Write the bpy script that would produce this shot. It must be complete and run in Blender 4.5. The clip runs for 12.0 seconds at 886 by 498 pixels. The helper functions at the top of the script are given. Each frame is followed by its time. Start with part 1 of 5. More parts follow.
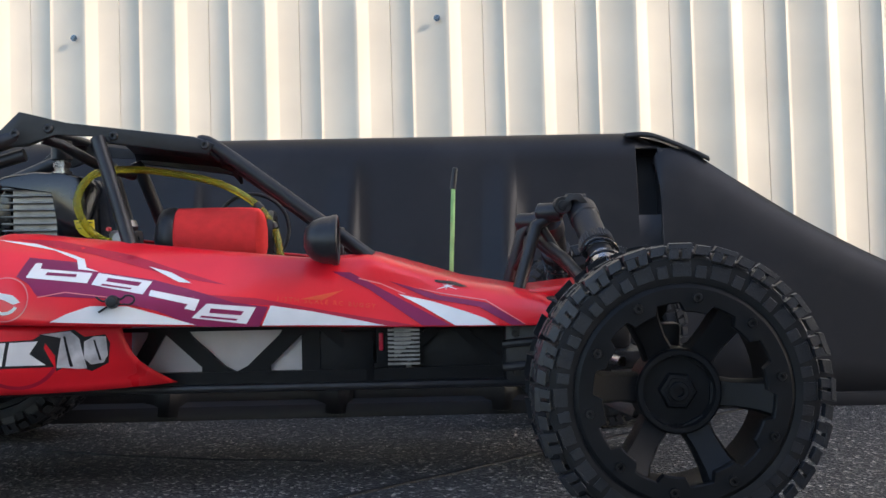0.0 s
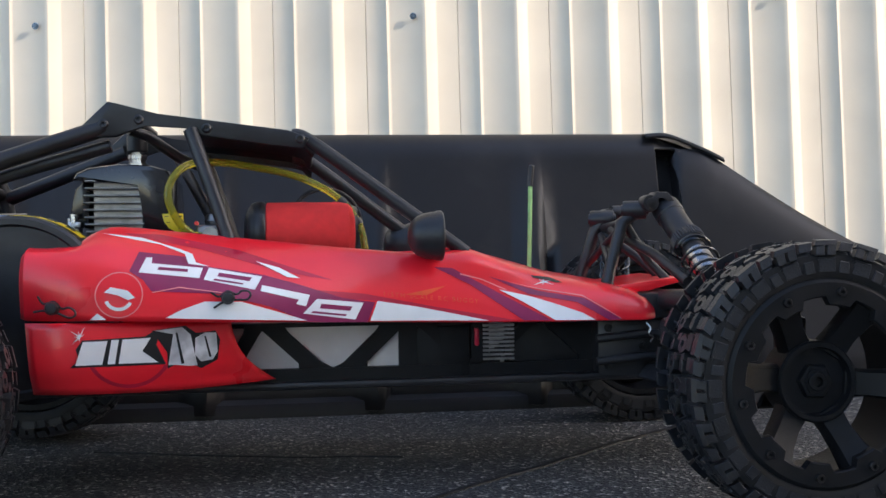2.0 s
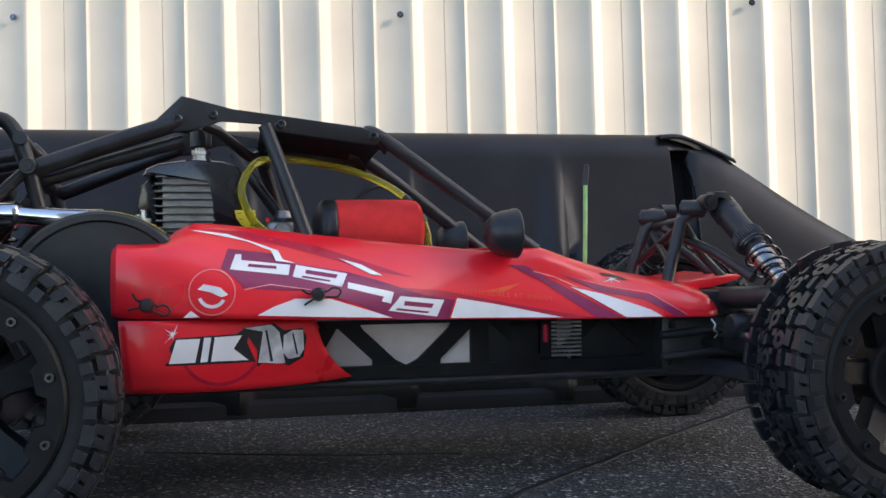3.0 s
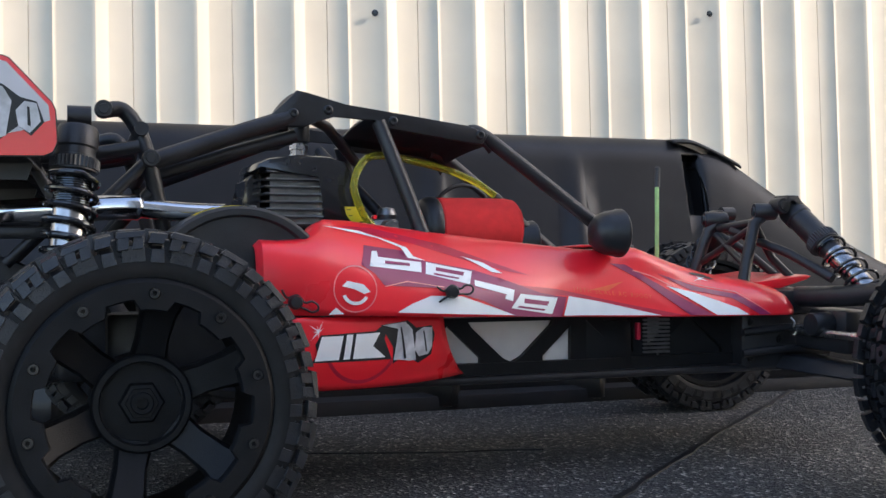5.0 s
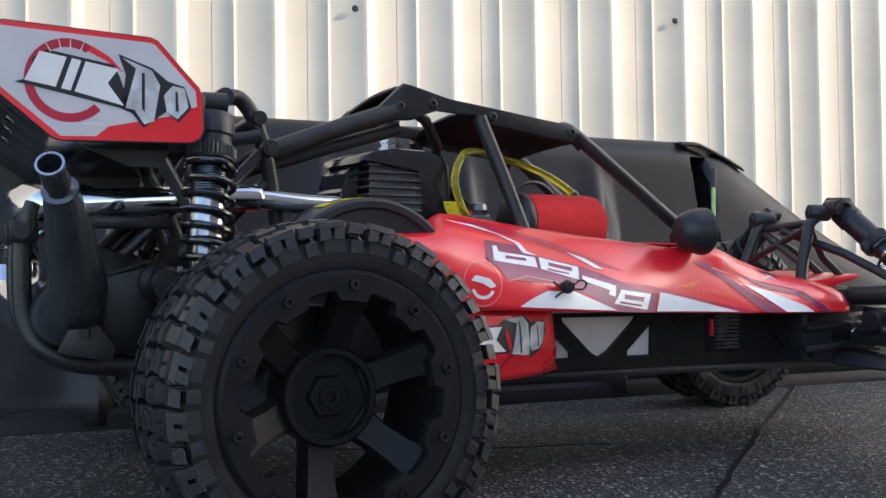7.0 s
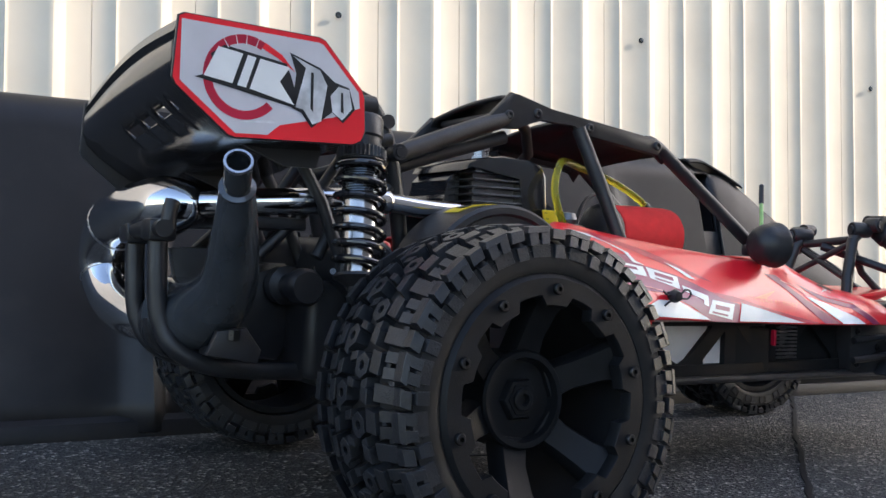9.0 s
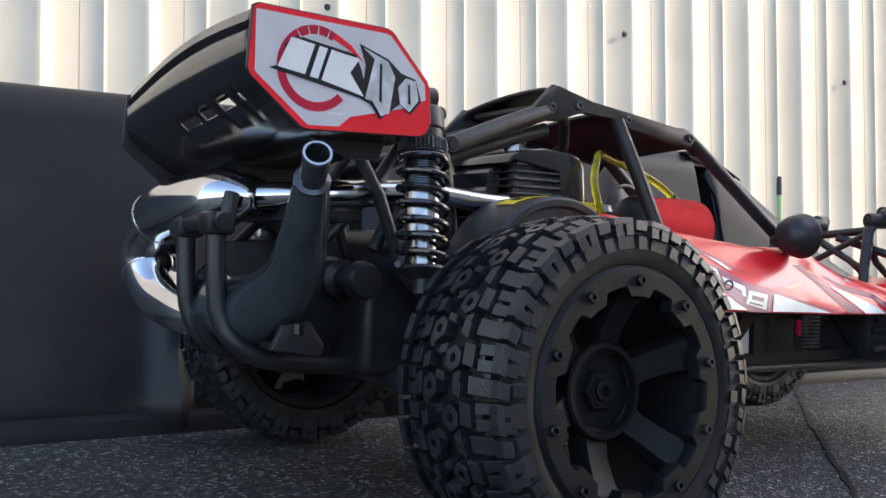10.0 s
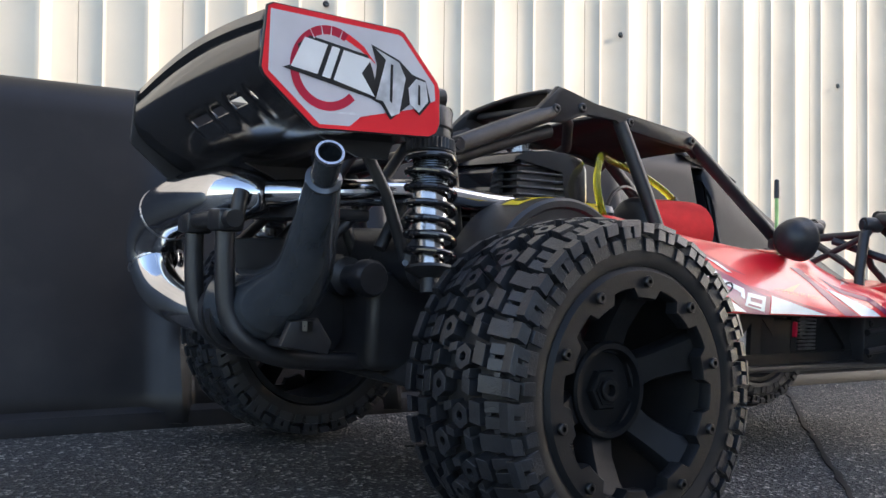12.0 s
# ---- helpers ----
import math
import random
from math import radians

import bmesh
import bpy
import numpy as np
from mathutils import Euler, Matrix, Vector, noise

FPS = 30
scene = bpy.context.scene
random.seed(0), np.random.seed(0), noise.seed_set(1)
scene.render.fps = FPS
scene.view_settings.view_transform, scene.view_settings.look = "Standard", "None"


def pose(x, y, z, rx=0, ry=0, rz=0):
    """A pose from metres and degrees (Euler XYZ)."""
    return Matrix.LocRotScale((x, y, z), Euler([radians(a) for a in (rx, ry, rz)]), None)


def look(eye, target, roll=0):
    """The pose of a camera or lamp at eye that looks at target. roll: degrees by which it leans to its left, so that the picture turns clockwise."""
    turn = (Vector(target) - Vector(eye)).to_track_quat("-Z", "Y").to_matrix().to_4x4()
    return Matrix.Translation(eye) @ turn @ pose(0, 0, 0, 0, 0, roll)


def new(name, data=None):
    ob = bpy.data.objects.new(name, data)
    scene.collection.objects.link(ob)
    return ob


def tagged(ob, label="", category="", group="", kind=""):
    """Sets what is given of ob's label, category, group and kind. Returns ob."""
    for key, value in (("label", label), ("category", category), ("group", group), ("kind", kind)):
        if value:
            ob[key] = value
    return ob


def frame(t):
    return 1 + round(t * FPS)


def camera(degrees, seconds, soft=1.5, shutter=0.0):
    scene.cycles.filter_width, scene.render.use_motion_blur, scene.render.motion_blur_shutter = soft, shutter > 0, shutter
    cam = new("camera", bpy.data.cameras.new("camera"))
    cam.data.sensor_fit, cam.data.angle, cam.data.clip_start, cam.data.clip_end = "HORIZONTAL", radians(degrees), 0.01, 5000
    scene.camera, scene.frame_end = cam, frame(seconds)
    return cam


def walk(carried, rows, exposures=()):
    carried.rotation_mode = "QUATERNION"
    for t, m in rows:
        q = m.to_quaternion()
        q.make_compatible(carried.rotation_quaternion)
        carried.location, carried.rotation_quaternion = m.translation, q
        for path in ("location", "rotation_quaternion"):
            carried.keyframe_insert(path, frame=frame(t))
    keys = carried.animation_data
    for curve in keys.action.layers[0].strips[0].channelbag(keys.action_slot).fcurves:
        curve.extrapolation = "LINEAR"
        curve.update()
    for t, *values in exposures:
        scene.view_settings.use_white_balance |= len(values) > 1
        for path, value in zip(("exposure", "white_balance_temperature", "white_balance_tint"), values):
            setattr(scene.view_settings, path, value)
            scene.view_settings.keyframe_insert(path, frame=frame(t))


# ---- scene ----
cam = camera(45.5, 12.0)
PATH = [
    (0, (0.123, 0.062, 0.184), (0.014, 2.059, 0.171), -1.0),
    (0.5, (0.091, 0.06, 0.183), (0.025, 2.059, 0.171), -0.9),
    (1, (0.043, 0.056, 0.184), (0.04, 2.056, 0.169), -0.8),
    (1.5, (0.0, 0.055, 0.184), (0.054, 2.054, 0.167), -0.7),
    (2, (-0.046, 0.055, 0.184), (0.071, 2.051, 0.166), -0.7),
    (2.5, (-0.096, 0.057, 0.184), (0.088, 2.049, 0.164), -0.6),
    (3, (-0.165, 0.061, 0.184), (0.103, 2.043, 0.163), -0.5),
    (3.2, (-0.178, 0.063, 0.185), (0.107, 2.042, 0.161), -0.5),
    (5, (-0.346, 0.089, 0.183), (0.163, 2.024, 0.162), 0.1),
    (5.5, (-0.375, 0.096, 0.183), (0.177, 2.018, 0.161), 0.2),
    (6, (-0.407, 0.104, 0.182), (0.191, 2.013, 0.16), 0.4),
    (6.5, (-0.456, 0.12, 0.18), (0.205, 2.008, 0.159), 0.6),
    (7, (-0.498, 0.135, 0.178), (0.211, 2.004, 0.159), 0.8),
    (7.2, (-0.517, 0.142, 0.175), (0.215, 2.003, 0.164), 0.8),
    (8.8, (-0.63, 0.185, 0.17), (0.249, 1.981, 0.178), 1.7),
    (9, (-0.647, 0.193, 0.171), (0.255, 1.978, 0.178), 2.0),
    (9.5, (-0.674, 0.209, 0.169), (0.268, 1.973, 0.166), 1.9),
    (10, (-0.705, 0.226, 0.168), (0.276, 1.969, 0.166), 1.7),
    (10.5, (-0.728, 0.238, 0.167), (0.285, 1.963, 0.172), 1.7),
    (11, (-0.742, 0.243, 0.166), (0.29, 1.956, 0.178), 1.4),
    (11.5, (-0.74, 0.241, 0.167), (0.29, 1.955, 0.176), 1.7),
    (12, (-0.718, 0.225, 0.169), (0.281, 1.958, 0.162), 2.4),
]
walk(cam, [(t, look(eye, target, roll)) for t, eye, target, roll in PATH],
     [(0, 1.78, 6800, 13), (8.8, 1.86, 6800, 13), (10.5, 1.98, 6800, 13), (12, 2.0, 6800, 13)])
SUN_WAY = Vector((-0.80, 0.30, -0.50)).normalized()
world = bpy.data.worlds.new("sky")
scene.world = world
world.use_nodes = True
wn = world.node_tree
sky = wn.nodes.new("ShaderNodeTexSky")
sky.sky_type, sky.sun_disc = "NISHITA", False
sky.sun_elevation = math.asin(-SUN_WAY.z)
sky.sun_rotation = math.atan2(-SUN_WAY.x, -SUN_WAY.y)
wn.links.new(sky.outputs[0], wn.nodes["Background"].inputs[0])
wn.nodes["Background"].inputs[1].default_value = 0.15
sun = new("sun", bpy.data.lights.new("sun", "SUN"))
sun.data.energy, sun.data.angle, sun.data.color = 1.25, radians(0.5), (1.0, 0.93, 0.82)
sun.rotation_euler = SUN_WAY.to_track_quat("-Z", "Y").to_euler()


# ---- materials ----
def mat(name, color, rough=0.5, metal=0.0, var=0.12, scale=40.0, bump=0.0, bscale=400.0, coat=0.0, spec=0.5, tint=None, dust=0.0):
    m = bpy.data.materials.new(name)
    m.use_nodes = True
    nt = m.node_tree
    n, li = nt.nodes, nt.links
    b = n["Principled BSDF"]
    b.inputs["Metallic"].default_value = metal
    b.inputs["Coat Weight"].default_value = coat
    b.inputs["Coat Roughness"].default_value = 0.08
    b.inputs["Specular IOR Level"].default_value = spec
    co = n.new("ShaderNodeTexCoord")
    big, fine = n.new("ShaderNodeTexNoise"), n.new("ShaderNodeTexNoise")
    big.inputs["Scale"].default_value, big.inputs["Detail"].default_value = scale, 4
    fine.inputs["Scale"].default_value, fine.inputs["Detail"].default_value = bscale, 3
    for t in (big, fine):
        li.new(co.outputs["Object"], t.inputs["Vector"])
    ramp = n.new("ShaderNodeValToRGB")
    c2 = tint or [min(1, c * (1 + 1.6 * var)) for c in color]
    ramp.color_ramp.elements[0].color = (*[c * (1 - var) for c in color], 1)
    ramp.color_ramp.elements[1].color = (*c2, 1)
    ramp.color_ramp.elements[0].position, ramp.color_ramp.elements[1].position = 0.36, 0.66
    li.new(big.outputs["Fac"], ramp.inputs["Fac"])
    last = ramp.outputs["Color"]
    if dust:
        mx = n.new("ShaderNodeMix")
        mx.data_type = "RGBA"
        r2 = n.new("ShaderNodeMapRange")
        r2.inputs["From Min"].default_value, r2.inputs["From Max"].default_value = 0.5, 0.75
        r2.inputs["To Max"].default_value = dust
        n3 = n.new("ShaderNodeTexNoise")
        n3.inputs["Scale"].default_value, n3.inputs["Detail"].default_value = scale * 2.3, 6
        li.new(co.outputs["Object"], n3.inputs["Vector"])
        li.new(n3.outputs["Fac"], r2.inputs["Value"])
        li.new(r2.outputs["Result"], mx.inputs["Factor"])
        li.new(last, mx.inputs[6])
        mx.inputs[7].default_value = (0.22, 0.20, 0.18, 1)
        last = mx.outputs[2]
    li.new(last, b.inputs["Base Color"])
    rr = n.new("ShaderNodeMapRange")
    rr.inputs["To Min"].default_value, rr.inputs["To Max"].default_value = max(0.02, rough - 0.08), min(1, rough + 0.1)
    li.new(fine.outputs["Fac"], rr.inputs["Value"])
    li.new(rr.outputs["Result"], b.inputs["Roughness"])
    if bump:
        bp = n.new("ShaderNodeBump")
        bp.inputs["Strength"].default_value, bp.inputs["Distance"].default_value = min(1, bump), 0.001
        li.new(fine.outputs["Fac"], bp.inputs["Height"])
        li.new(bp.outputs["Normal"], b.inputs["Normal"])
    return m


# tyre rubber with the bluish light on the lugs tinted into its colour
TREAD = mat("tread rubber", (0.012, 0.0135, 0.0175), 0.34, var=0.25, scale=60, bump=0.35, bscale=900, spec=0.55, dust=0.025)
ENAMEL = mat("black enamel", (0.030, 0.036, 0.044), 0.2, var=0.2, scale=40, coat=0.8, spec=0.6)
BOLT = mat("dark bolt steel", (0.07, 0.07, 0.072), 0.3, 1.0, var=0.2, scale=80)
RUBBER = mat("tyre rubber", (0.0095, 0.0095, 0.0105), 0.55, var=0.25, scale=60, bump=0.12, bscale=1500, spec=0.28, dust=0.015)
RIM = mat("black nylon rim", (0.0085, 0.009, 0.0105), 0.42, var=0.15, scale=50, bump=0.25, bscale=1500, spec=0.2)
PLASTIC = mat("black nylon", (0.018, 0.018, 0.021), 0.35, var=0.2, scale=60, bump=0.22, bscale=1200, spec=0.45)
GLOSS = mat("gloss black", (0.015, 0.015, 0.018), 0.16, var=0.2, scale=60, coat=0.4)
RED = mat("red painted shell", (0.88, 0.016, 0.030), 0.3, var=0.05, scale=12, bump=0.0, bscale=25, coat=0.35)
PURPLE = mat("plum vinyl", (0.24, 0.007, 0.070), 0.36, var=0.1, scale=30, coat=0.1)
DEEP = mat("dark red vinyl", (0.50, 0.009, 0.042), 0.36, var=0.1, scale=30, coat=0.1)
WHITE = mat("white vinyl", (0.8, 0.8, 0.8), 0.35, var=0.04, scale=30, coat=0.2)
PLATE = mat("off-white plate film", (0.60, 0.575, 0.61), 0.4, var=0.05, scale=30, coat=0.2)
ORANGE = mat("orange vinyl", (0.85, 0.10, 0.03), 0.32, var=0.1, scale=40, coat=0.3)
PINK = mat("pale pink vinyl", (0.85, 0.25, 0.25), 0.35, var=0.06, scale=30)
LETTER = mat("grey letter vinyl", (0.55, 0.55, 0.57), 0.4, var=0.2, scale=90)
INK = mat("black vinyl", (0.012, 0.012, 0.014), 0.4, var=0.1, scale=60)
FOAM = mat("red filter foam", (0.86, 0.050, 0.050), 0.9, var=0.04, scale=120, bump=0.8, bscale=1800, spec=0.2)
CHROME = mat("chrome", (0.60, 0.60, 0.62), 0.07, 1.0, var=0.05, scale=20)
STEEL = mat("steel", (0.5, 0.5, 0.52), 0.28, 1.0, var=0.15, scale=60)
DARKSTEEL = mat("dark steel", (0.15, 0.17, 0.19), 0.24, 1.0, var=0.25, scale=50)
SATIN = mat("satin damper steel", (0.42, 0.41, 0.41), 0.2, 1.0, var=0.2, scale=50)
FIN = mat("engine fin alloy", (0.27, 0.27, 0.28), 0.36, 1.0, var=0.2, scale=80)
YELLOW = mat("yellow label", (0.75, 0.55, 0.02), 0.45, var=0.06, scale=60)
GREEN = mat("green antenna tube", (0.32, 0.62, 0.22), 0.45, var=0.1, scale=60)
TANK = mat("white fuel tank plastic", (0.72, 0.68, 0.66), 0.4, var=0.07, scale=30)
BED = mat("bedliner plastic", (0.013, 0.0125, 0.0145), 0.40, var=0.18, scale=7, bump=0.12, bscale=900, spec=0.32, dust=0.05)
WALLPAINT = mat("cream painted steel", (0.73, 0.645, 0.525), 0.5, var=0.05, scale=5, bump=0.03, bscale=120, dust=0.03)
CONCRETE = mat("grey plaster", (0.36, 0.35, 0.34), 0.8, var=0.12, scale=1.5, bump=0.3, bscale=60)


def fuel_line():
    m = mat("yellow fuel hose", (0.66, 0.60, 0.06), 0.1, var=0.1, scale=60)
    b = m.node_tree.nodes["Principled BSDF"]
    b.inputs["Transmission Weight"].default_value, b.inputs["IOR"].default_value = 0.72, 1.4
    return m


HOSE = fuel_line()


def asphalt():
    m = bpy.data.materials.new("asphalt")
    m.use_nodes = True
    n, li = m.node_tree.nodes, m.node_tree.links
    b = n["Principled BSDF"]
    co = n.new("ShaderNodeTexCoord")
    vor = n.new("ShaderNodeTexVoronoi")
    vor.inputs["Scale"].default_value = 400
    no = n.new("ShaderNodeTexNoise")
    no.inputs["Scale"].default_value, no.inputs["Detail"].default_value = 5, 6
    n2 = n.new("ShaderNodeTexNoise")
    n2.inputs["Scale"].default_value, n2.inputs["Detail"].default_value = 130, 4
    for t in (vor, no, n2):
        li.new(co.outputs["Object"], t.inputs["Vector"])
    sep = n.new("ShaderNodeSeparateColor")
    li.new(vor.outputs["Color"], sep.inputs["Color"])
    ramp = n.new("ShaderNodeValToRGB")
    e = ramp.color_ramp.elements
    e[0].position, e[0].color = 0.0, (0.020, 0.021, 0.023, 1)
    e[1].position, e[1].color = 1.0, (0.56, 0.53, 0.48, 1)
    # pale stone grit; the brightest grains also paint in the glints
    for p, c in ((0.5, (0.034, 0.035, 0.038, 1)), (0.82, (0.085, 0.083, 0.082, 1)), (0.93, (0.24, 0.23, 0.215, 1))):
        k = e.new(p)
        k.color = c
    li.new(sep.outputs[0], ramp.inputs["Fac"])
    mul = n.new("ShaderNodeMix")
    mul.data_type, mul.blend_type = "RGBA", "MULTIPLY"
    mul.inputs["Factor"].default_value = 0.75
    r2 = n.new("ShaderNodeValToRGB")
    r2.color_ramp.elements[0].position, r2.color_ramp.elements[0].color = 0.3, (0.55, 0.55, 0.56, 1)
    r2.color_ramp.elements[1].position, r2.color_ramp.elements[1].color = 0.7, (1.25, 1.2, 1.12, 1)
    li.new(no.outputs["Fac"], r2.inputs["Fac"])
    li.new(ramp.outputs["Color"], mul.inputs[6])
    li.new(r2.outputs["Color"], mul.inputs[7])
    li.new(mul.outputs[2], b.inputs["Base Color"])
    b.inputs["Roughness"].default_value = 0.58
    add = n.new("ShaderNodeMath")
    add.operation = "ADD"
    li.new(vor.outputs["Distance"], add.inputs[0])
    li.new(n2.outputs["Fac"], add.inputs[1])
    bp = n.new("ShaderNodeBump")
    bp.inputs["Strength"].default_value, bp.inputs["Distance"].default_value = 1.0, 0.0035
    li.new(add.outputs[0], bp.inputs["Height"])
    li.new(bp.outputs["Normal"], b.inputs["Normal"])
    return m


ASPHALT = asphalt()


# ---- building blocks ----
def part(name, bm, material, parent=None, label="", smooth=True, angle=35):
    me = bpy.data.meshes.new(name)
    bmesh.ops.recalc_face_normals(bm, faces=bm.faces)
    bm.to_mesh(me)
    bm.free()
    me.materials.append(material)
    if smooth:
        me.shade_smooth()
        me.set_sharp_from_angle(angle=radians(angle))
    ob = new(name, me)
    if parent:
        ob.parent = parent
    if label:
        ob["label"] = label
    return ob


def thing(name, m, label, category, group="", kind=""):
    ob = new(name)
    ob.empty_display_size = 0.05
    ob.matrix_world = m
    return tagged(ob, label, category, group, kind)


def box(bm, lo, hi, bevel=0.0, m=None, seg=2):
    r = bmesh.ops.create_cube(bm, size=1)
    vs = r["verts"]
    lo, hi = Vector(lo), Vector(hi)
    for v in vs:
        v.co = Vector((lo[i] + (v.co[i] + 0.5) * (hi[i] - lo[i]) for i in range(3)))
    if bevel:
        es = list({e for v in vs for e in v.link_edges})
        r = bmesh.ops.bevel(bm, geom=es, offset=bevel, segments=seg, profile=0.5, affect="EDGES")
        vs = list({v for f in r["faces"] for v in f.verts} | {v for v in vs if v.is_valid})
    if m:
        bmesh.ops.transform(bm, matrix=m, verts=vs)
    return vs


def smooth_path(pts, n=8):
    pts = [Vector(p) for p in pts]
    out = []
    for i in range(len(pts) - 1):
        a, b, c, d = pts[max(0, i - 1)], pts[i], pts[i + 1], pts[min(len(pts) - 1, i + 2)]
        for k in range(n):
            t = k / n
            out.append(0.5 * ((2 * b) + (c - a) * t + (2 * a - 5 * b + 4 * c - d) * t * t + (3 * b - a - 3 * c + d) * t ** 3))
    return out + [pts[-1]]


def tube(bm, pts, r, seg=12, cap=True):
    """A round bar along pts; r is a number or one radius a point."""
    pts = [Vector(p) for p in pts]
    rs = r if isinstance(r, (list, tuple)) else [r] * len(pts)
    rings, side = [], None
    for i, p in enumerate(pts):
        d = (pts[min(i + 1, len(pts) - 1)] - pts[max(i - 1, 0)]).normalized()
        if side is None:
            side = d.orthogonal().normalized()
        side = (side - d * side.dot(d)).normalized()
        up = d.cross(side)
        rings.append([bm.verts.new(p + rs[i] * (math.cos(a) * side + math.sin(a) * up)) for a in [2 * math.pi * k / seg for k in range(seg)]])
    for a, b in zip(rings, rings[1:]):
        for k in range(seg):
            bm.faces.new((a[k], a[(k + 1) % seg], b[(k + 1) % seg], b[k]))
    if cap:
        bm.faces.new(rings[0][::-1])
        bm.faces.new(rings[-1])
    return rings


def lathe(bm, prof, m=None, seg=48, close=False):
    """Turns (radius, along) pairs about the local y axis."""
    rings = []
    for k in range(seg):
        a = 2 * math.pi * k / seg
        rings.append([bm.verts.new((m or Matrix()) @ Vector((r * math.cos(a), y, r * math.sin(a)))) for r, y in prof])
    for k in range(seg):
        a, b = rings[k], rings[(k + 1) % seg]
        rng = range(len(prof)) if close else range(len(prof) - 1)
        for i in rng:
            j = (i + 1) % len(prof)
            try:
                bm.faces.new((a[i], b[i], b[j], a[j]))
            except ValueError:
                pass
    bmesh.ops.remove_doubles(bm, verts=[v for r in rings for v in r], dist=1e-6)


def prism(bm, poly, y0, y1, m=None, bevel=0.0):
    """An outline in x and z, given depth from y0 to y1."""
    a = [bm.verts.new((x, y0, z)) for x, z in poly]
    b = [bm.verts.new((x, y1, z)) for x, z in poly]
    fs = [bm.faces.new(a), bm.faces.new(b[::-1])]
    for i in range(len(poly)):
        j = (i + 1) % len(poly)
        fs.append(bm.faces.new((a[j], a[i], b[i], b[j])))
    vs = a + b
    if bevel:
        es = [e for e in fs[0].edges] + [e for e in fs[1].edges]
        r = bmesh.ops.bevel(bm, geom=es, offset=bevel, segments=2, profile=0.5, affect="EDGES")
        vs = list({v for v in vs if v.is_valid} | {v for f in r["faces"] for v in f.verts})
    if m:
        bmesh.ops.transform(bm, matrix=m, verts=vs)
    return vs


def bar(name, pts, r, parent, material=None, seg=12, label="", curve=0):
    bm = bmesh.new()
    tube(bm, smooth_path(pts, curve) if curve else pts, r, seg)
    return part(name, bm, material or PLASTIC, parent, label)


# ---- ground, wall, unseen block that shades the buggy ----
def ground():
    bm = bmesh.new()
    bmesh.ops.create_grid(bm, x_segments=1, y_segments=1, size=400)
    ob = part("ground", bm, ASPHALT, smooth=False)
    tagged(ob, "dark worn asphalt with pale stone grit and painted glints", "asphalt", kind="structure")


def metal_wall():
    pitch, x0 = 0.1655, 0.014 - 0.1655 * 60
    # long curved rise to the crown, short drop, flat pan with a groove and a bead
    one = [(-0.030 + 0.061 * k / 9, -0.0118 * (k / 9) ** 2) for k in range(10)]
    one += [(0.0330, -0.0114), (0.0505, -0.0010), (0.0530, 0.0), (0.0900, 0.0), (0.0907, 0.0022), (0.0914, 0.0), (0.1262, 0.0), (0.1275, -0.0016), (0.1289, -0.0016), (0.1302, 0.0)]
    bm = bmesh.new()
    pts = [(x0 + i * pitch + x, y) for i in range(120) for x, y in one]
    lo = [bm.verts.new((x, y, -0.3)) for x, y in pts]
    hi = [bm.verts.new((x, y, 6.2)) for x, y in pts]
    for i in range(len(pts) - 1):
        bm.faces.new((lo[i], lo[i + 1], hi[i + 1], hi[i]))
    ret = bmesh.ops.extrude_face_region(bm, geom=list(bm.faces))
    bmesh.ops.translate(bm, vec=(0, 0.012, 0), verts=[g for g in ret["geom"] if isinstance(g, bmesh.types.BMVert)])
    wall = part("wall_north", bm, WALLPAINT, angle=55)
    wall.matrix_world = pose(0, 1.932, 0, -2.5, -0.75, 0)
    tagged(wall, "cream painted ribbed steel wall cladding", "wall", kind="structure")
    for i, z in ((-1, 0.575), (0, 0.584), (1, 0.611), (2, 0.570)):
        s = bmesh.new()
        m = pose(0.024 + i * 4 * pitch, -0.0100, z)
        lathe(s, [(0, -0.0035), (0.0030, -0.0035), (0.0038, -0.0022), (0.0038, -0.001), (0.0060, -0.001), (0.0060, 0.0)], m, 12)
        part("screw", s, DARKSTEEL, wall, "dark hex-head cladding screw")


def sun_blocker():
    # added out of view: keeps the sun off buggy and liner, leaves the wall lit
    bm = bmesh.new()
    box(bm, (0.5, -9.0, -0.2), (15.5, -4.2, 9.6))
    ob = part("unseen_sun_blocker", bm, CONCRETE, smooth=False)
    tagged(ob, "unseen plain grey block added to shade the buggy", "wall", kind="structure")


def strip(bm, pts, width):
    """A thin uneven line of tar along pts."""
    rows = []
    for i, p in enumerate(pts):
        d = (pts[min(i + 1, len(pts) - 1)] - pts[max(0, i - 1)]).normalized()
        n = Vector((-d.y, d.x, 0))
        w = width * (1 + 0.57 * noise.noise(p * 40))
        j = n * 0.003 * noise.noise(p * 25 + Vector((7, 0, 0)))
        rows.append([bm.verts.new(p + j + n * w * k + Vector((0, 0, h))) for k, h in ((-1, -0.001), (-0.8, 0.0012), (0.8, 0.0012), (1, -0.001))])
    for a, b in zip(rows, rows[1:]):
        for k in range(3):
            bm.faces.new((a[k], b[k], b[k + 1], a[k + 1]))


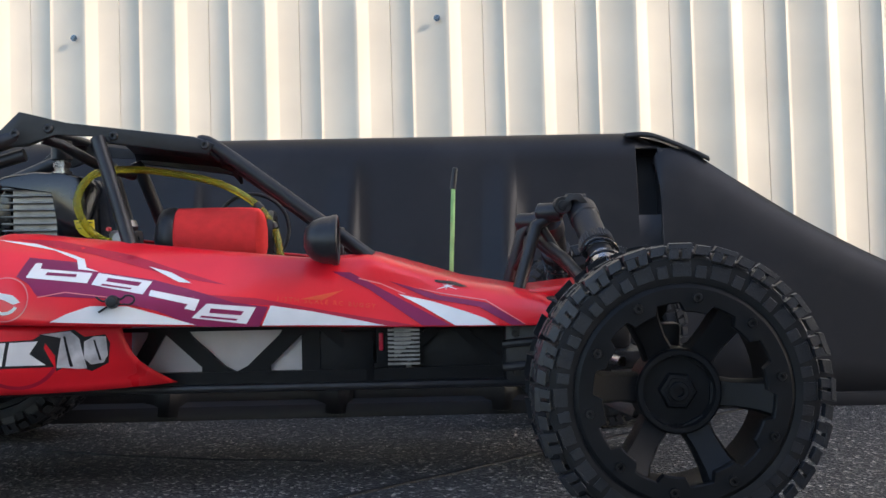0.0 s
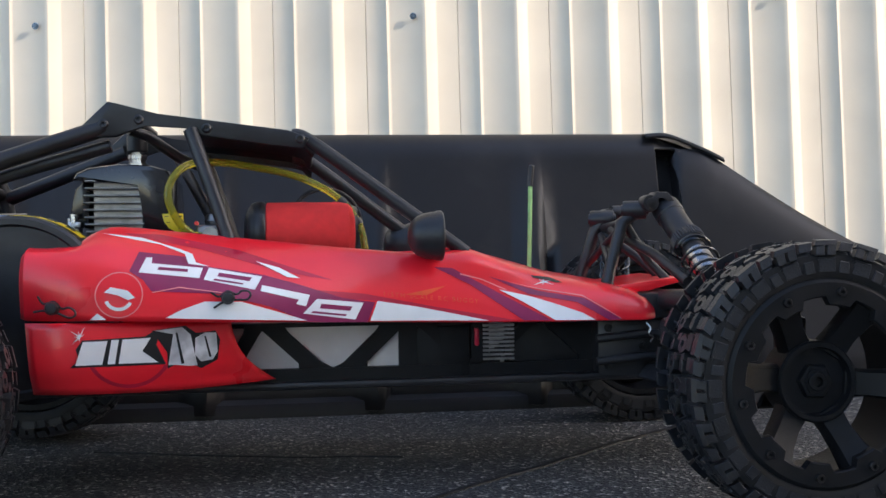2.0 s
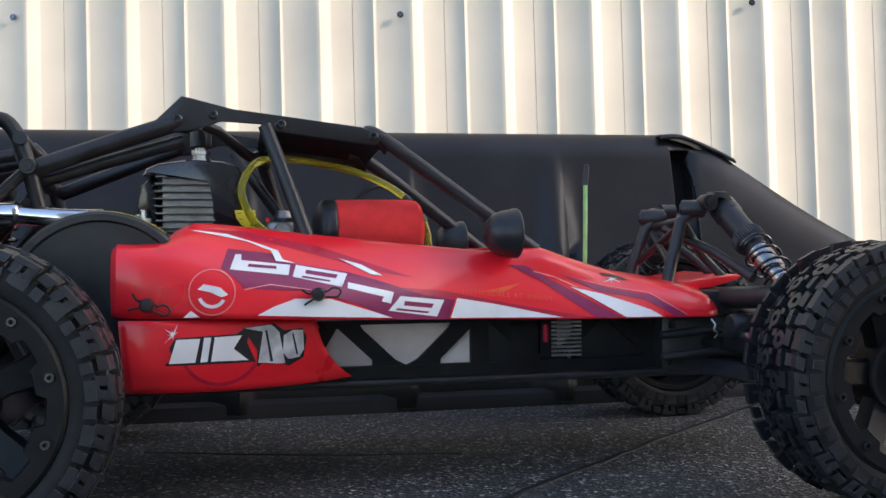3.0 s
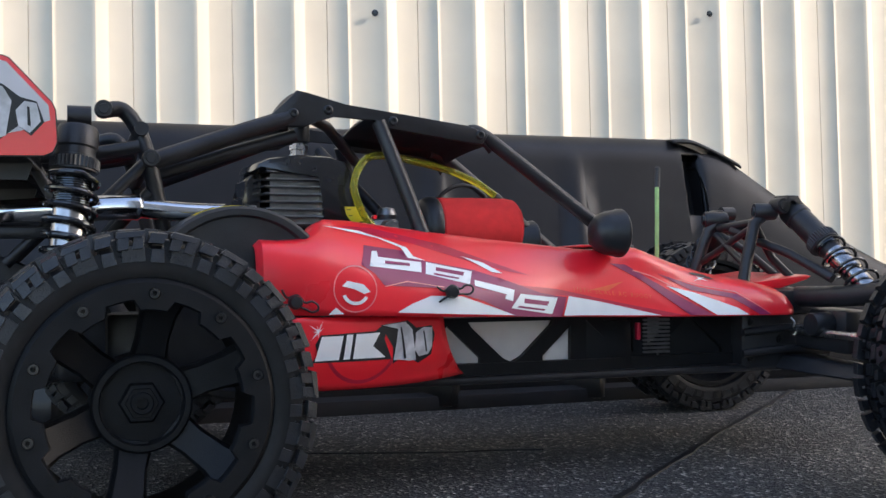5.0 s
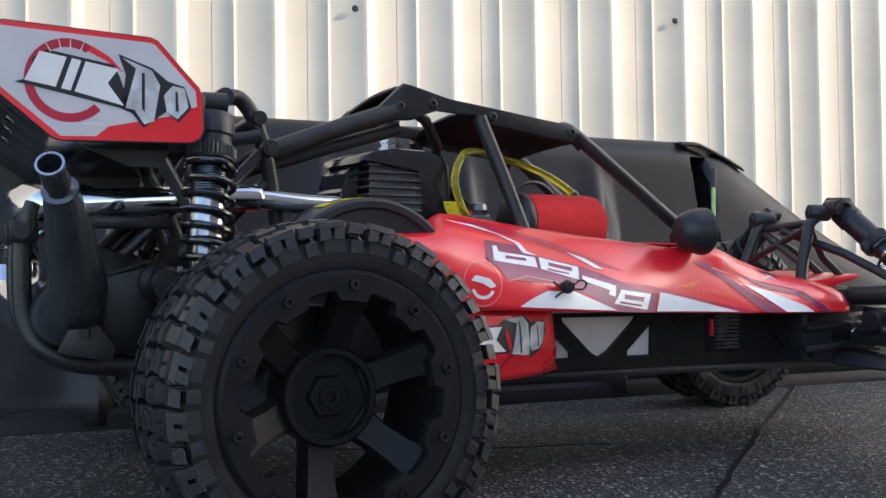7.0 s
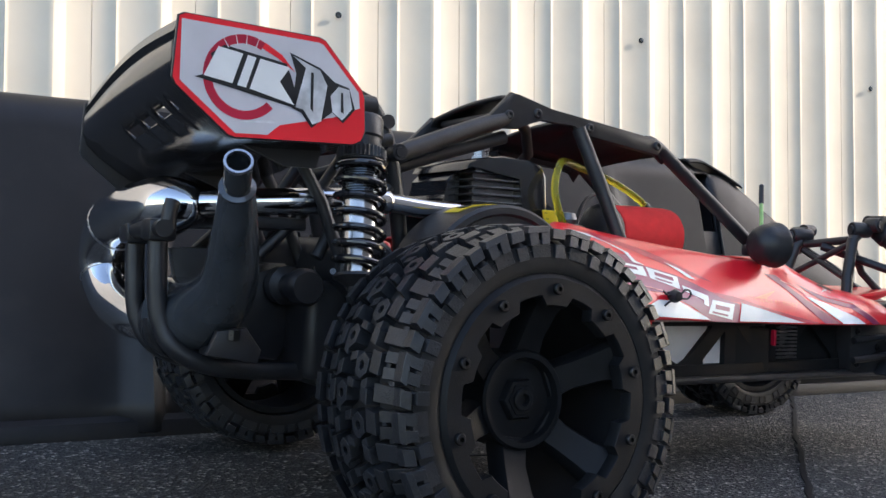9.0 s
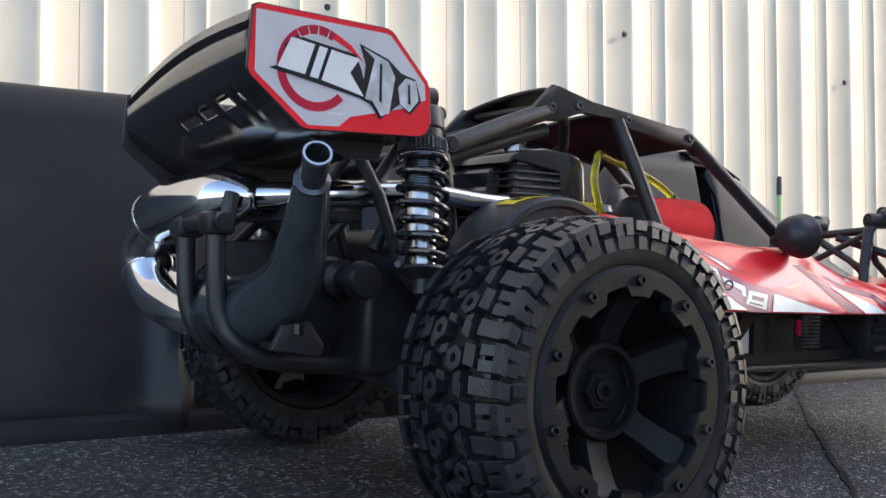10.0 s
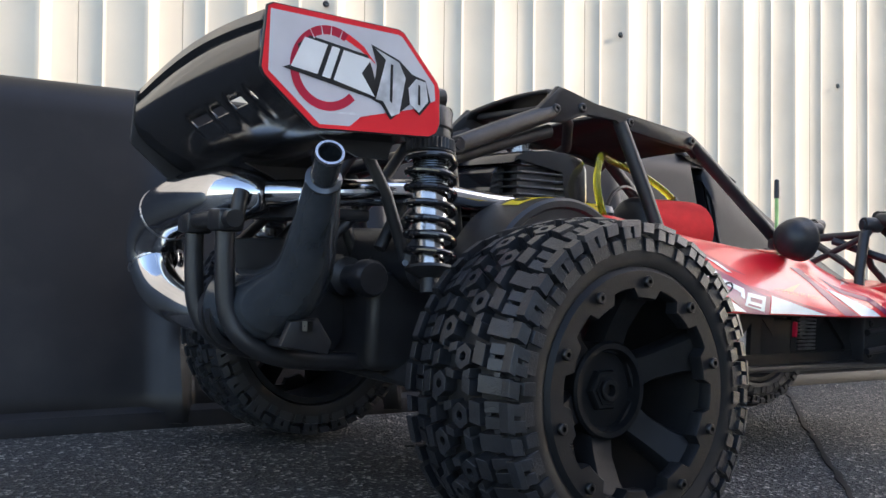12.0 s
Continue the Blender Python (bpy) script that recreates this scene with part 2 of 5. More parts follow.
def tar_joint():
    """A sealed joint that runs across the yard and a hairline crack beside it."""
    bm = bmesh.new()
    strip(bm, smooth_path([(0.62, 1.46, 0), (0.30, 1.125, 0), (0.17, 0.994, 0), (0.085, 0.905, 0), (0.010, 0.826, 0), (-0.12, 0.69, 0), (-0.5, 0.30, 0), (-1.4, -0.6, 0)], 14), 0.0028)
    strip(bm, smooth_path([(-0.30, 1.000, 0), (-0.22, 0.978, 0), (-0.177, 0.970, 0), (-0.12, 0.957, 0), (-0.075, 0.955, 0), (-0.03, 0.948, 0)], 14), 0.0014)
    ob = part("ground_joint", bm, RUBBER)
    tagged(ob, "thin dark sealed joint in the asphalt", "joint", kind="structure")


ground()
tar_joint()
metal_wall()
sun_blocker()


# ---- bedliner ----
def bed_point(x, z, out=0.0):
    """A place on the leaning liner's face."""
    return Vector((x, 1.19 + 0.09 * x + 0.30 * z - out, z))
def bedliner():
    root = thing("truck_bedliner", pose(0, 0, 0), "black ribbed plastic truck bedliner leaning on the wall", "bedliner")
    # ribbed side sheet with rolled top edge
    bm = bmesh.new()
    ribs = [-0.447, -0.225, -0.049, 0.127]
    xs = sorted({-1.6 + 0.02 * i for i in range(146)} | {r + d for r in ribs for d in (-0.022, -0.012, -0.003, 0.003, 0.008, 0.014)})
    xs = [x for x in xs if x < 0.322 and not 0.281 < x < 0.305]
    xs = sorted(set(xs) | {0.2805, 0.306})
    rows = [0.004, 0.03, 0.06, 0.09, 0.12, 0.15, 0.18, 0.21, 0.24, 0.26, 0.275, 0.287, 0.296, 0.302, 0.305]
    grid = []
    for x in xs:
        col = []
        for z in rows:
            out = 0.0
            for r in ribs:
                # a crease that grows downwards: slow rise, steep drop to the front
                d = x - r - 0.03 * (z - 0.15)
                g = min(1, max(0, (0.285 - z) / 0.16))
                if -0.024 < d < 0.014:
                    out = 0.017 * g * max(0, min((d + 0.024) / 0.024, 1, (0.013 - d) / 0.010))
            back = max(0, z - 0.285) ** 2 * 40
            z = min(z, 0.305 - 0.75 * max(0, x - 0.285))
            p = bed_point(x, z * (1 + 0.016 * (x - 0.29)), out)
            p.y += back
            col.append(bm.verts.new(p))
        p = bed_point(x, (0.306 - 0.75 * max(0, x - 0.285)) * (1 + 0.016 * (x - 0.29)))
        col.append(bm.verts.new(p + Vector((0, 0.05, 0.001))))
        col.append(bm.verts.new(p + Vector((0, 0.055, -0.02))))
        grid.append(col)
    gap = xs.index(0.2805)
    for k, (a, b) in enumerate(zip(grid, grid[1:])):
        for i in range(len(a) - 1):
            # an upright slot stays open beside the wing
            if not (k == gap and 0.205 < rows[min(i, len(rows) - 1)] < 0.286):
                bm.faces.new((a[i], b[i], b[i + 1], a[i + 1]))
    sheet = part("side_sheet", bm, BED, root, angle=50)
    mod = sheet.modifiers.new("thick", "SOLIDIFY")
    mod.thickness, mod.offset = 0.004, 1
    # end wing sloping down to the ground
    bm = bmesh.new()
    top = [(0.306, 0.270), (0.309, 0.281), (0.318, 0.285), (0.342, 0.281), (0.362, 0.268), (0.40, 0.242), (0.45, 0.209), (0.50, 0.180), (0.56, 0.149), (0.66, 0.106), (0.80, 0.055), (0.92, 0.02)]
    fine = smooth_path([(x, 0, z) for x, z in top], 4)
    cols = []
    for p in fine:
        col = []
        for k in (0.0, 0.25, 0.5, 0.75, 0.9, 0.97, 1.0):
            q = bed_point(p.x, 0.004 + (p.z - 0.004) * k, 0.006)
            q.y += 0.012 * max(0, k - 0.9) * 10 * 0.6
            col.append(bm.verts.new(q))
        q = bed_point(p.x, p.z)
        col.append(bm.verts.new(q + Vector((0.004, 0.035, 0.002))))
        cols.append(col)
    for a, b in zip(cols, cols[1:]):
        for i in range(len(a) - 1):
            bm.faces.new((a[i], b[i], b[i + 1], a[i + 1]))
    wing = part("end_wing", bm, BED, root, angle=50)
    mod = wing.modifiers.new("thick", "SOLIDIFY")
    mod.thickness, mod.offset = 0.005, 1
    # rolled flap over the joint
    bm = bmesh.new()
    flap = smooth_path([(0.27, 0, 0.306), (0.295, 0, 0.307), (0.315, 0, 0.301), (0.345, 0, 0.288), (0.366, 0, 0.277)], 5)
    cols = []
    for p in flap:
        q = bed_point(p.x, p.z)
        cols.append([bm.verts.new(q + Vector((0, -0.009, -0.003))), bm.verts.new(q + Vector((0, -0.003, 0.0015))), bm.verts.new(q + Vector((0, 0.05, 0.003)))])
    for a, b in zip(cols, cols[1:]):
        for i in range(2):
            bm.faces.new((a[i], b[i], b[i + 1], a[i + 1]))
    fl = part("top_flap", bm, BED, root)
    mod = fl.modifiers.new("thick", "SOLIDIFY")
    mod.thickness = 0.0025
    # deep pocket behind the slot
    bm = bmesh.new()
    for lo, hi, y0, y1 in ((0.274, 0.314, 0.030, 0.034), (0.274, 0.280, 0.004, 0.030), (0.307, 0.313, 0.004, 0.030)):
        vs = prism(bm, [(lo, 0.196), (hi, 0.196), (hi, 0.282), (lo, 0.282)], y0, y1)
        for v in vs:
            v.co.y += bed_point(v.co.x, v.co.z).y
    vs = prism(bm, [(0.314, 0.196), (0.350, 0.196), (0.350, 0.278), (0.345, 0.285), (0.315, 0.298), (0.295, 0.304), (0.274, 0.304), (0.274, 0.282), (0.314, 0.282)], 0.022, 0.026)
    for v in vs:
        v.co.y += bed_point(v.co.x, v.co.z).y
    part("slot_pocket", bm, BED, root, smooth=False)
    # foot flange along the ground
    bm = bmesh.new()
    pts = []
    for i in range(64):
        x = -1.6 + i * 0.04
        up = 0.006
        pts.append((x, up))
    rowsf = []
    for x, up in pts:
        q = bed_point(x, 0.004)
        rowsf.append([bm.verts.new(q + Vector((0, 0.0, up + 0.008))), bm.verts.new(q + Vector((0, -0.010, up + 0.004))), bm.verts.new(q + Vector((0, -0.013, up * 0.3 + 0.001))), bm.verts.new(q + Vector((0, -0.013, -0.004))), bm.verts.new(q + Vector((0, 0.0, -0.004)))])
    for a, b in zip(rowsf, rowsf[1:]):
        for i in range(4):
            bm.faces.new((a[i], b[i], b[i + 1], a[i + 1]))
    part("foot_flange", bm, BED, root, angle=25)


bedliner()


# ---- the buggy ----
CAR = pose(-0.376, 0.874, 0, 0, 0, 4.85)
buggy = thing("rc_buggy", CAR, "large-scale red radio-controlled buggy with black cage, rear wing and knobbly tyres", "toy car")
MID = 0.030


def lug(bm, R, a0, a1, y0, y1, h, skew=0.0, lean=0.0, taper=0.12):
    """One rubber block on the tread between two angles and two widths."""
    vs = []
    for top in (0, 1):
        k = taper * top
        for aa, yy in ((a0 + (a1 - a0) * k, y0 + (y1 - y0) * k), (a1 - (a1 - a0) * k, y0 + (y1 - y0) * k), (a1 - (a1 - a0) * k, y1 - (y1 - y0) * k), (a0 + (a1 - a0) * k, y1 - (y1 - y0) * k)):
            ang = aa + skew * (yy - y0)
            r = R(yy) + (1.06 * h if top else -0.002) - lean * top * abs(yy)
            vs.append(bm.verts.new((r * math.cos(ang), yy, r * math.sin(ang))))
    for f in ((3, 2, 1, 0), (4, 5, 6, 7), (0, 1, 5, 4), (1, 2, 6, 5), (2, 3, 7, 6), (3, 0, 4, 7)):
        bm.faces.new([vs[i] for i in f])


def side_lug(bm, s, h, a0, a1, r0, r1, up):
    """One rubber block on the sidewall between two angles and two radii."""
    vs = []
    for top in (0, 1):
        for r, aa in ((r0, a0 + 0.02), (r0, a1 + 0.02), (r1, a1), (r1, a0)):
            y = h * (1.0 - 6.0 * max(0, r - 0.081)) + (0.75 * up if top else -0.003)
            rr = r + (0.0006 if r == r0 else -0.0006) * top
            vs.append(bm.verts.new((rr * math.cos(aa), s * y, rr * math.sin(aa))))
    for f in ((3, 2, 1, 0), (4, 5, 6, 7), (0, 1, 5, 4), (1, 2, 6, 5), (2, 3, 7, 6), (3, 0, 4, 7)):
        bm.faces.new([vs[i] for i in f])


def knob(bm, R, a, y, ro, ri, h):
    """A six-sided ring of rubber on the tread."""
    rows = []
    for k in range(6):
        t = math.pi / 3 * (k + 0.5)
        row = []
        for r, up in ((ro * 1.08, -0.002), (ro, 1.06 * h), (ri, 1.06 * h), (ri, 0.0)):
            yy, ang = y + r * math.cos(t), a + r * math.sin(t) / R(y)
            q = R(yy) + up
            row.append(bm.verts.new((q * math.cos(ang), yy, q * math.sin(ang))))
        rows.append(row)
    for u, v in zip(rows, rows[1:] + rows[:1]):
        for i in range(3):
            bm.faces.new((u[i], v[i], v[i + 1], u[i + 1]))


def wheel(name, R, width, spokes, dish, m, turn, label):
    """A wheel about its local y axis; local -y is the outer face."""
    w = new(name)
    w.empty_display_size = 0.03
    w.parent = buggy
    w.matrix_local = m
    w["label"] = label
    h = width / 2
    base = R - 0.0088
    crown = lambda y: base - 0.16 * (abs(y) / h) ** 2.6 * 0.055
    bm = bmesh.new()
    prof = [(0.0655, -h * 0.86), (0.0662, -h * 0.98), (0.069, -h * 1.01), (0.075, -h * 1.02), (0.081, -h * 0.98)]
    prof += [(crown(h * k), h * k) for k in (-0.9, -0.6, -0.3, 0, 0.3, 0.6, 0.9)]
    prof += [(0.081, h * 0.98), (0.075, h * 1.02), (0.069, h * 1.01), (0.0662, h * 0.98), (0.0655, h * 0.86)]
    lathe(bm, prof, None, 72)
    # moulded ring on the sidewall
    tyre = part("tyre", bm, RUBBER, w)
    bm = bmesh.new()
    N = 20
    st = 2 * math.pi / N
    for i in range(N):
        a = i * st
        for s in (-1, 1):
            o = 0.0 if s < 0 else st * 0.5
            f = lambda k: s * h * k
            # slotted shoulder block: two prongs, an outer bridge and an inner bar
            lug(bm, crown, a + o, a + o + st * 0.21, *sorted((f(0.60), f(0.90))), 0.0072, 0, 0.02, 0.04)
            lug(bm, crown, a + o + st * 0.27, a + o + st * 0.49, *sorted((f(0.60), f(0.90))), 0.0072, 0, 0.02, 0.04)
            lug(bm, crown, a + o, a + o + st * 0.49, *sorted((f(0.885), f(1.03))), 0.0070, 0, 0.03, 0.05)
            lug(bm, crown, a + o + st * 0.03, a + o + st * 0.47, *sorted((f(0.37), f(0.565))), 0.0072, s * 2.4, 0, 0.07)
            lug(bm, crown, a + o + st * 0.08, a + o + st * 0.40, *sorted((f(0.53), f(0.64))), 0.0038)
            # long shoulder bar with a step
            lug(bm, crown, a + o + st * 0.58, a + o + st * 0.93, *sorted((f(0.47), f(0.84))), 0.0066, s * 0.8, 0.01, 0.07)
            lug(bm, crown, a + o + st * 0.61, a + o + st * 0.90, *sorted((f(0.80), f(1.05))), 0.0052, 0, 0.03, 0.08)
            lug(bm, crown, a + o + st * 0.49, a + o + st * 0.60, *sorted((f(0.66), f(0.76))), 0.0045)
            # small ring knob and its arms beside the centre line
            knob(bm, crown, a + o + st * 0.30, f(0.20), 0.0062, 0.0024, 0.0068)
            lug(bm, crown, a + o + st * 0.46, a + o + st * 0.66, *sorted((f(0.22), f(0.36))), 0.0064, -s * 5.0, 0, 0.1)
            lug(bm, crown, a + o + st * 0.66, a + o + st * 0.98, *sorted((f(0.24), f(0.40))), 0.0070, s * 4.0, 0, 0.1)
            # blocks that wrap onto the sidewall: a forked one and a short one
            for q0, q1, r0, r1, up in ((0.0, 0.20, 0.0800, 0.0900, 0.0034), (0.28, 0.49, 0.0800, 0.0900, 0.0034), (0.0, 0.49, 0.0862, 0.0905, 0.0036), (0.60, 0.90, 0.0830, 0.0895, 0.0028), (0.14, 0.26, 0.0765, 0.0785, 0.0014), (0.36, 0.48, 0.0770, 0.0785, 0.0014)):
                side_lug(bm, s, h, a + o + st * q0, a + o + st * q1, r0, r1, up)
        # centre knobs
        lug(bm, crown, a + st * 0.02, a + st * 0.22, -h * 0.09, h * 0.10, 0.007, 2.5)
        lug(bm, crown, a + st * 0.54, a + st * 0.72, -h * 0.10, h * 0.09, 0.007, -2.5)
    bmesh.ops.recalc_face_normals(bm, faces=bm.faces)
    tread = part("tread", bm, TREAD, tyre, "worn knobbly rubber tread blocks", smooth=False)
    mod = tread.modifiers.new("worn edges", "BEVEL")
    mod.width, mod.segments, mod.limit_method = 0.0006, 1, "ANGLE"
    # rim: barrel, bead ring with tabs, spokes, hub
    bm = bmesh.new()
    lathe(bm, [(0.0645, -h * 0.95), (0.0665, -h * 0.86), (0.0645, h * 0.9), (0.0595, h * 0.9), (0.058, -h * 0.2), (0.060, -h * 0.8), (0.0645, -h * 0.95)], None, 60)
    rim = part("rim", bm, RIM, w)
    bm = bmesh.new()
    rows = []
    for k in range(120):
        dk = (3 * k - 86) % 36
        r0 = 0.0490 if min(dk, 36 - dk) < 9.5 else 0.0543
        an = radians(3 * k)
        rows.append([bm.verts.new((r * math.cos(an), y, r * math.sin(an))) for r, y in ((r0, -h * 0.85), (r0, -h * 1.0), (r0 + 0.0008, -h * 1.03), (0.0635, -h * 1.03), (0.066, -h * 0.97), (0.066, -h * 0.85))])
    for k in range(120):
        u, v = rows[k], rows[(k + 1) % 120]
        for i in range(6):
            bm.faces.new((u[i], v[i], v[(i + 1) % 6], u[(i + 1) % 6]))
    ring = part("bead_ring", bm, RIM, w)
    for k in range(10):
        a = radians(86 + 36 * k)
        c = Vector((0.058 * math.cos(a), -h * 1.03, 0.058 * math.sin(a)))
        b2 = bmesh.new()
        lathe(b2, [(0.0011, -0.0006), (0.0013, -0.0022), (0.0026, -0.0022), (0.0030, -0.0016), (0.0030, 0.0004)], Matrix.Translation(c), 12)
        part("bolt", b2, BOLT, ring)
    for k in range(spokes):
        a = radians(turn + 90 + 360 / spokes * (k + 0.5))
        bm = bmesh.new()
        e0, e1 = 0.020, 0.0575
        y0, y1 = -h * dish - 0.004, -h * 0.86
        quad = []
        for r, y, hw in ((e0, y0, 0.010), (0.034, (y0 * 0.8 + y1 * 0.2), 0.0085), (0.047, (y0 * 0.45 + y1 * 0.55), 0.0095), (e1, y1, 0.0125)):
            quad.append([bm.verts.new((r, y - 0.002, -hw * 0.8)), bm.verts.new((r, y - 0.002, hw * 0.8)), bm.verts.new((r, y + 0.002, hw)), bm.verts.new((r, y + 0.011, hw)), bm.verts.new((r, y + 0.011, -hw)), bm.verts.new((r, y + 0.002, -hw))])
        for p, q in zip(quad, quad[1:]):
            for i in range(6):
                bm.faces.new((p[i], p[(i + 1) % 6], q[(i + 1) % 6], q[i]))
        bm.faces.new(quad[0][::-1])
        bm.faces.new(quad[-1])
        bmesh.ops.rotate(bm, verts=bm.verts, cent=(0, 0, 0), matrix=Matrix.Rotation(-a, 3, "Y"))
        part("spoke", bm, RIM, rim)
    bm = bmesh.new()
    d0 = -h * dish
    lathe(bm, [(0, d0 + 0.016), (0.0262, d0 + 0.016), (0.0262, d0 - 0.009), (0.0250, d0 - 0.0105), (0.0222, d0 - 0.0105), (0.0210, d0 - 0.003), (0.0, d0 - 0.004)], None, 40)
    hub = part("hub", bm, RIM, w)
    bm = bmesh.new()
    lathe(bm, [(0.004, d0 - 0.007), (0.0045, d0 - 0.0085), (0.0085, d0 - 0.0085), (0.0088, d0 - 0.0078), (0.0108, d0 - 0.0076), (0.0120, d0 - 0.006), (0.0120, d0 - 0.002)], None, 6)
    part("wheel_nut", bm, RIM, hub)
    bm = bmesh.new()
    lathe(bm, [(0, d0 - 0.007), (0.0030, d0 - 0.007), (0.0032, d0 - 0.0105), (0.0054, d0 - 0.0105), (0.0060, d0 - 0.010), (0.0060, d0 - 0.007)], None, 20)
    part("axle_end", bm, RIM, hub)
    return w


REAR = "black six-spoke rear wheel with a wide knobbly tyre"
FRONT = "black six-spoke front wheel with a narrow knobbly tyre"
wheel("wheel", 0.0945, 0.083, 6, 0.26, pose(0, -0.1885, 0.0945, -3.0, 0, 2.0), 20, REAR)
wheel("wheel", 0.0945, 0.080, 6, 0.27, pose(0.026, 0.206, 0.0945, 3.0, 11, 178.0), 5, REAR)
wheel("wheel", 0.0905, 0.066, 6, 0.25, pose(0.590, -0.197, 0.0905, -1.0, 4, -1.0), 0, FRONT)
wheel("wheel", 0.0905, 0.066, 6, 0.25, pose(0.608, 0.205, 0.0905, 1.0, 25, 181.0), 0, FRONT)

# shell: half sections as (x, [(half width, height) from the sill up])
SHELL = [
    (0.0785, [(0.128, 0.134), (0.131, 0.157), (0.127, 0.172), (0.119, 0.1770), (0.110, 0.1775)]),
    (0.0825, [(0.134, 0.133), (0.137, 0.158), (0.132, 0.176), (0.122, 0.1812), (0.112, 0.1815)]),
    (0.095, [(0.136, 0.1325), (0.138, 0.158), (0.132, 0.176), (0.120, 0.1808), (0.110, 0.1808)]),
    (0.112, [(0.137, 0.132), (0.137, 0.158), (0.128, 0.177), (0.111, 0.1830), (0.101, 0.1832)]),
    (0.122, [(0.137, 0.132), (0.136, 0.158), (0.124, 0.180), (0.103, 0.1910), (0.093, 0.1920)]),
    (0.132, [(0.136, 0.1315), (0.134, 0.157), (0.120, 0.181), (0.096, 0.1945), (0.086, 0.1955)]),
    (0.150, [(0.135, 0.131), (0.132, 0.156), (0.114, 0.180), (0.088, 0.194), (0.078, 0.195)]),
    (0.185, [(0.130, 0.1295), (0.125, 0.152), (0.103, 0.176), (0.078, 0.190), (0.068, 0.191)]),
    (0.220, [(0.123, 0.128), (0.117, 0.149), (0.094, 0.172), (0.072, 0.186), (0.062, 0.187)]),
    (0.265, [(0.109, 0.126), (0.104, 0.145), (0.086, 0.167), (0.069, 0.181), (0.060, 0.182)]),
    (0.310, [(0.095, 0.124), (0.091, 0.142), (0.079, 0.163), (0.067, 0.1765), (0.058, 0.1775)]),
    (0.350, [(0.087, 0.1225), (0.084, 0.138), (0.076, 0.158), (0.066, 0.1725), (0.057, 0.1735)]),
    (0.378, [(0.084, 0.1215), (0.081, 0.135), (0.074, 0.155), (0.065, 0.1725), (0.055, 0.1745)]),
    (0.398, [(0.083, 0.121), (0.080, 0.133), (0.072, 0.152), (0.062, 0.1745), (0.0, 0.178)]),
    (0.430, [(0.082, 0.1205), (0.078, 0.131), (0.069, 0.148), (0.056, 0.164), (0.0, 0.169)]),
    (0.470, [(0.081, 0.120), (0.076, 0.130), (0.066, 0.144), (0.050, 0.153), (0.0, 0.157)]),
    (0.510, [(0.079, 0.1195), (0.0765, 0.130), (0.067, 0.1415), (0.048, 0.1475), (0.0, 0.150)]),
    (0.533, [(0.077, 0.1190), (0.0755, 0.1275), (0.067, 0.1370), (0.048, 0.1425), (0.0, 0.1445)]),
    (0.541, [(0.075, 0.1190), (0.0735, 0.1265), (0.065, 0.1345), (0.046, 0.1390), (0.0, 0.1405)]),
    (0.545, [(0.070, 0.1200), (0.0685, 0.1255), (0.060, 0.1310), (0.042, 0.1340), (0.0, 0.1350)]),
]


def section(x):
    """The half section at x, blended smoothly between the given ones."""
    k = 0
    while k < len(SHELL) - 2 and SHELL[k + 1][0] <= x:
        k += 1
    (xa, a), (xb, b) = SHELL[k], SHELL[k + 1]
    t = min(1, max(0, (x - xa) / (xb - xa)))
    return [((1 - t) * p[0] + t * q[0], (1 - t) * p[1] + t * q[1]) for p, q in zip(a, b)]


def arc_points(sec, n=4):
    return [(p.x, p.z) for p in smooth_path([(w, 0, z) for w, z in sec], n)]


def shell_y(x, z):
    """The near flank of the shell at x and height z."""
    pts = arc_points(section(x))
    for (w0, z0), (w1, z1) in zip(pts, pts[1:]):
        if z0 <= z <= z1 and z1 > z0:
            t = (z - z0) / (z1 - z0)
            return MID - (w0 + t * (w1 - w0))
    return MID - (pts[0][0] if z < pts[0][1] else pts[-1][0])


def body_shell():
    bm = bmesh.new()
    xs = [0.0785, 0.0792, 0.0805] + [0.0825 + 0.4625 * i / 74 for i in range(75)]
    near, far = [], []
    for x in xs:
        pts = arc_points(section(x))
        near.append([bm.verts.new((x, MID - w, z)) for w, z in pts])
        far.append([bm.verts.new((x, MID + w, z)) for w, z in pts])
    for cols, flip in ((near, 1), (far, -1)):
        for a, b in zip(cols, cols[1:]):
            for i in range(len(a) - 1):
                f = (a[i], b[i], b[i + 1], a[i + 1])
                bm.faces.new(f[::flip])
    # nose and rear ends
    bm.faces.new(near[-1] + far[-1][::-1])
    bmesh.ops.remove_doubles(bm, verts=bm.verts, dist=0.0004)
    ob = part("body_shell", bm, RED, buggy, "glossy red painted shell with white and plum graphics", angle=40)
    mod = ob.modifiers.new("thick", "SOLIDIFY")
    mod.thickness, mod.offset = 0.002, -1
    return ob


shell = body_shell()
def far(p, mid=MID, drop=0.10):
    """The same place on the buggy's other side; the car leans a little that way."""
    y = 2 * mid - p[1]
    return (p[0], y, p[2] - drop * abs(y - p[1]))


# ---- lower side panel ----
def panel_y(x, z):
    """The near flank of the lower panel: it tucks under towards the sill and towards the front."""
    t = max(0, (0.131 - z) / 0.046)
    u = max(0, (x - 0.10) / 0.146)
    return -0.1075 + 0.047 * u ** 1.5 + 0.021 * min(1, t) ** 1.5 * u ** 3 + 0.002 * math.sin(t * 3) - 0.004 * math.sin(min(1, t) * math.pi) + 0.012 * max(0, t - 0.75)


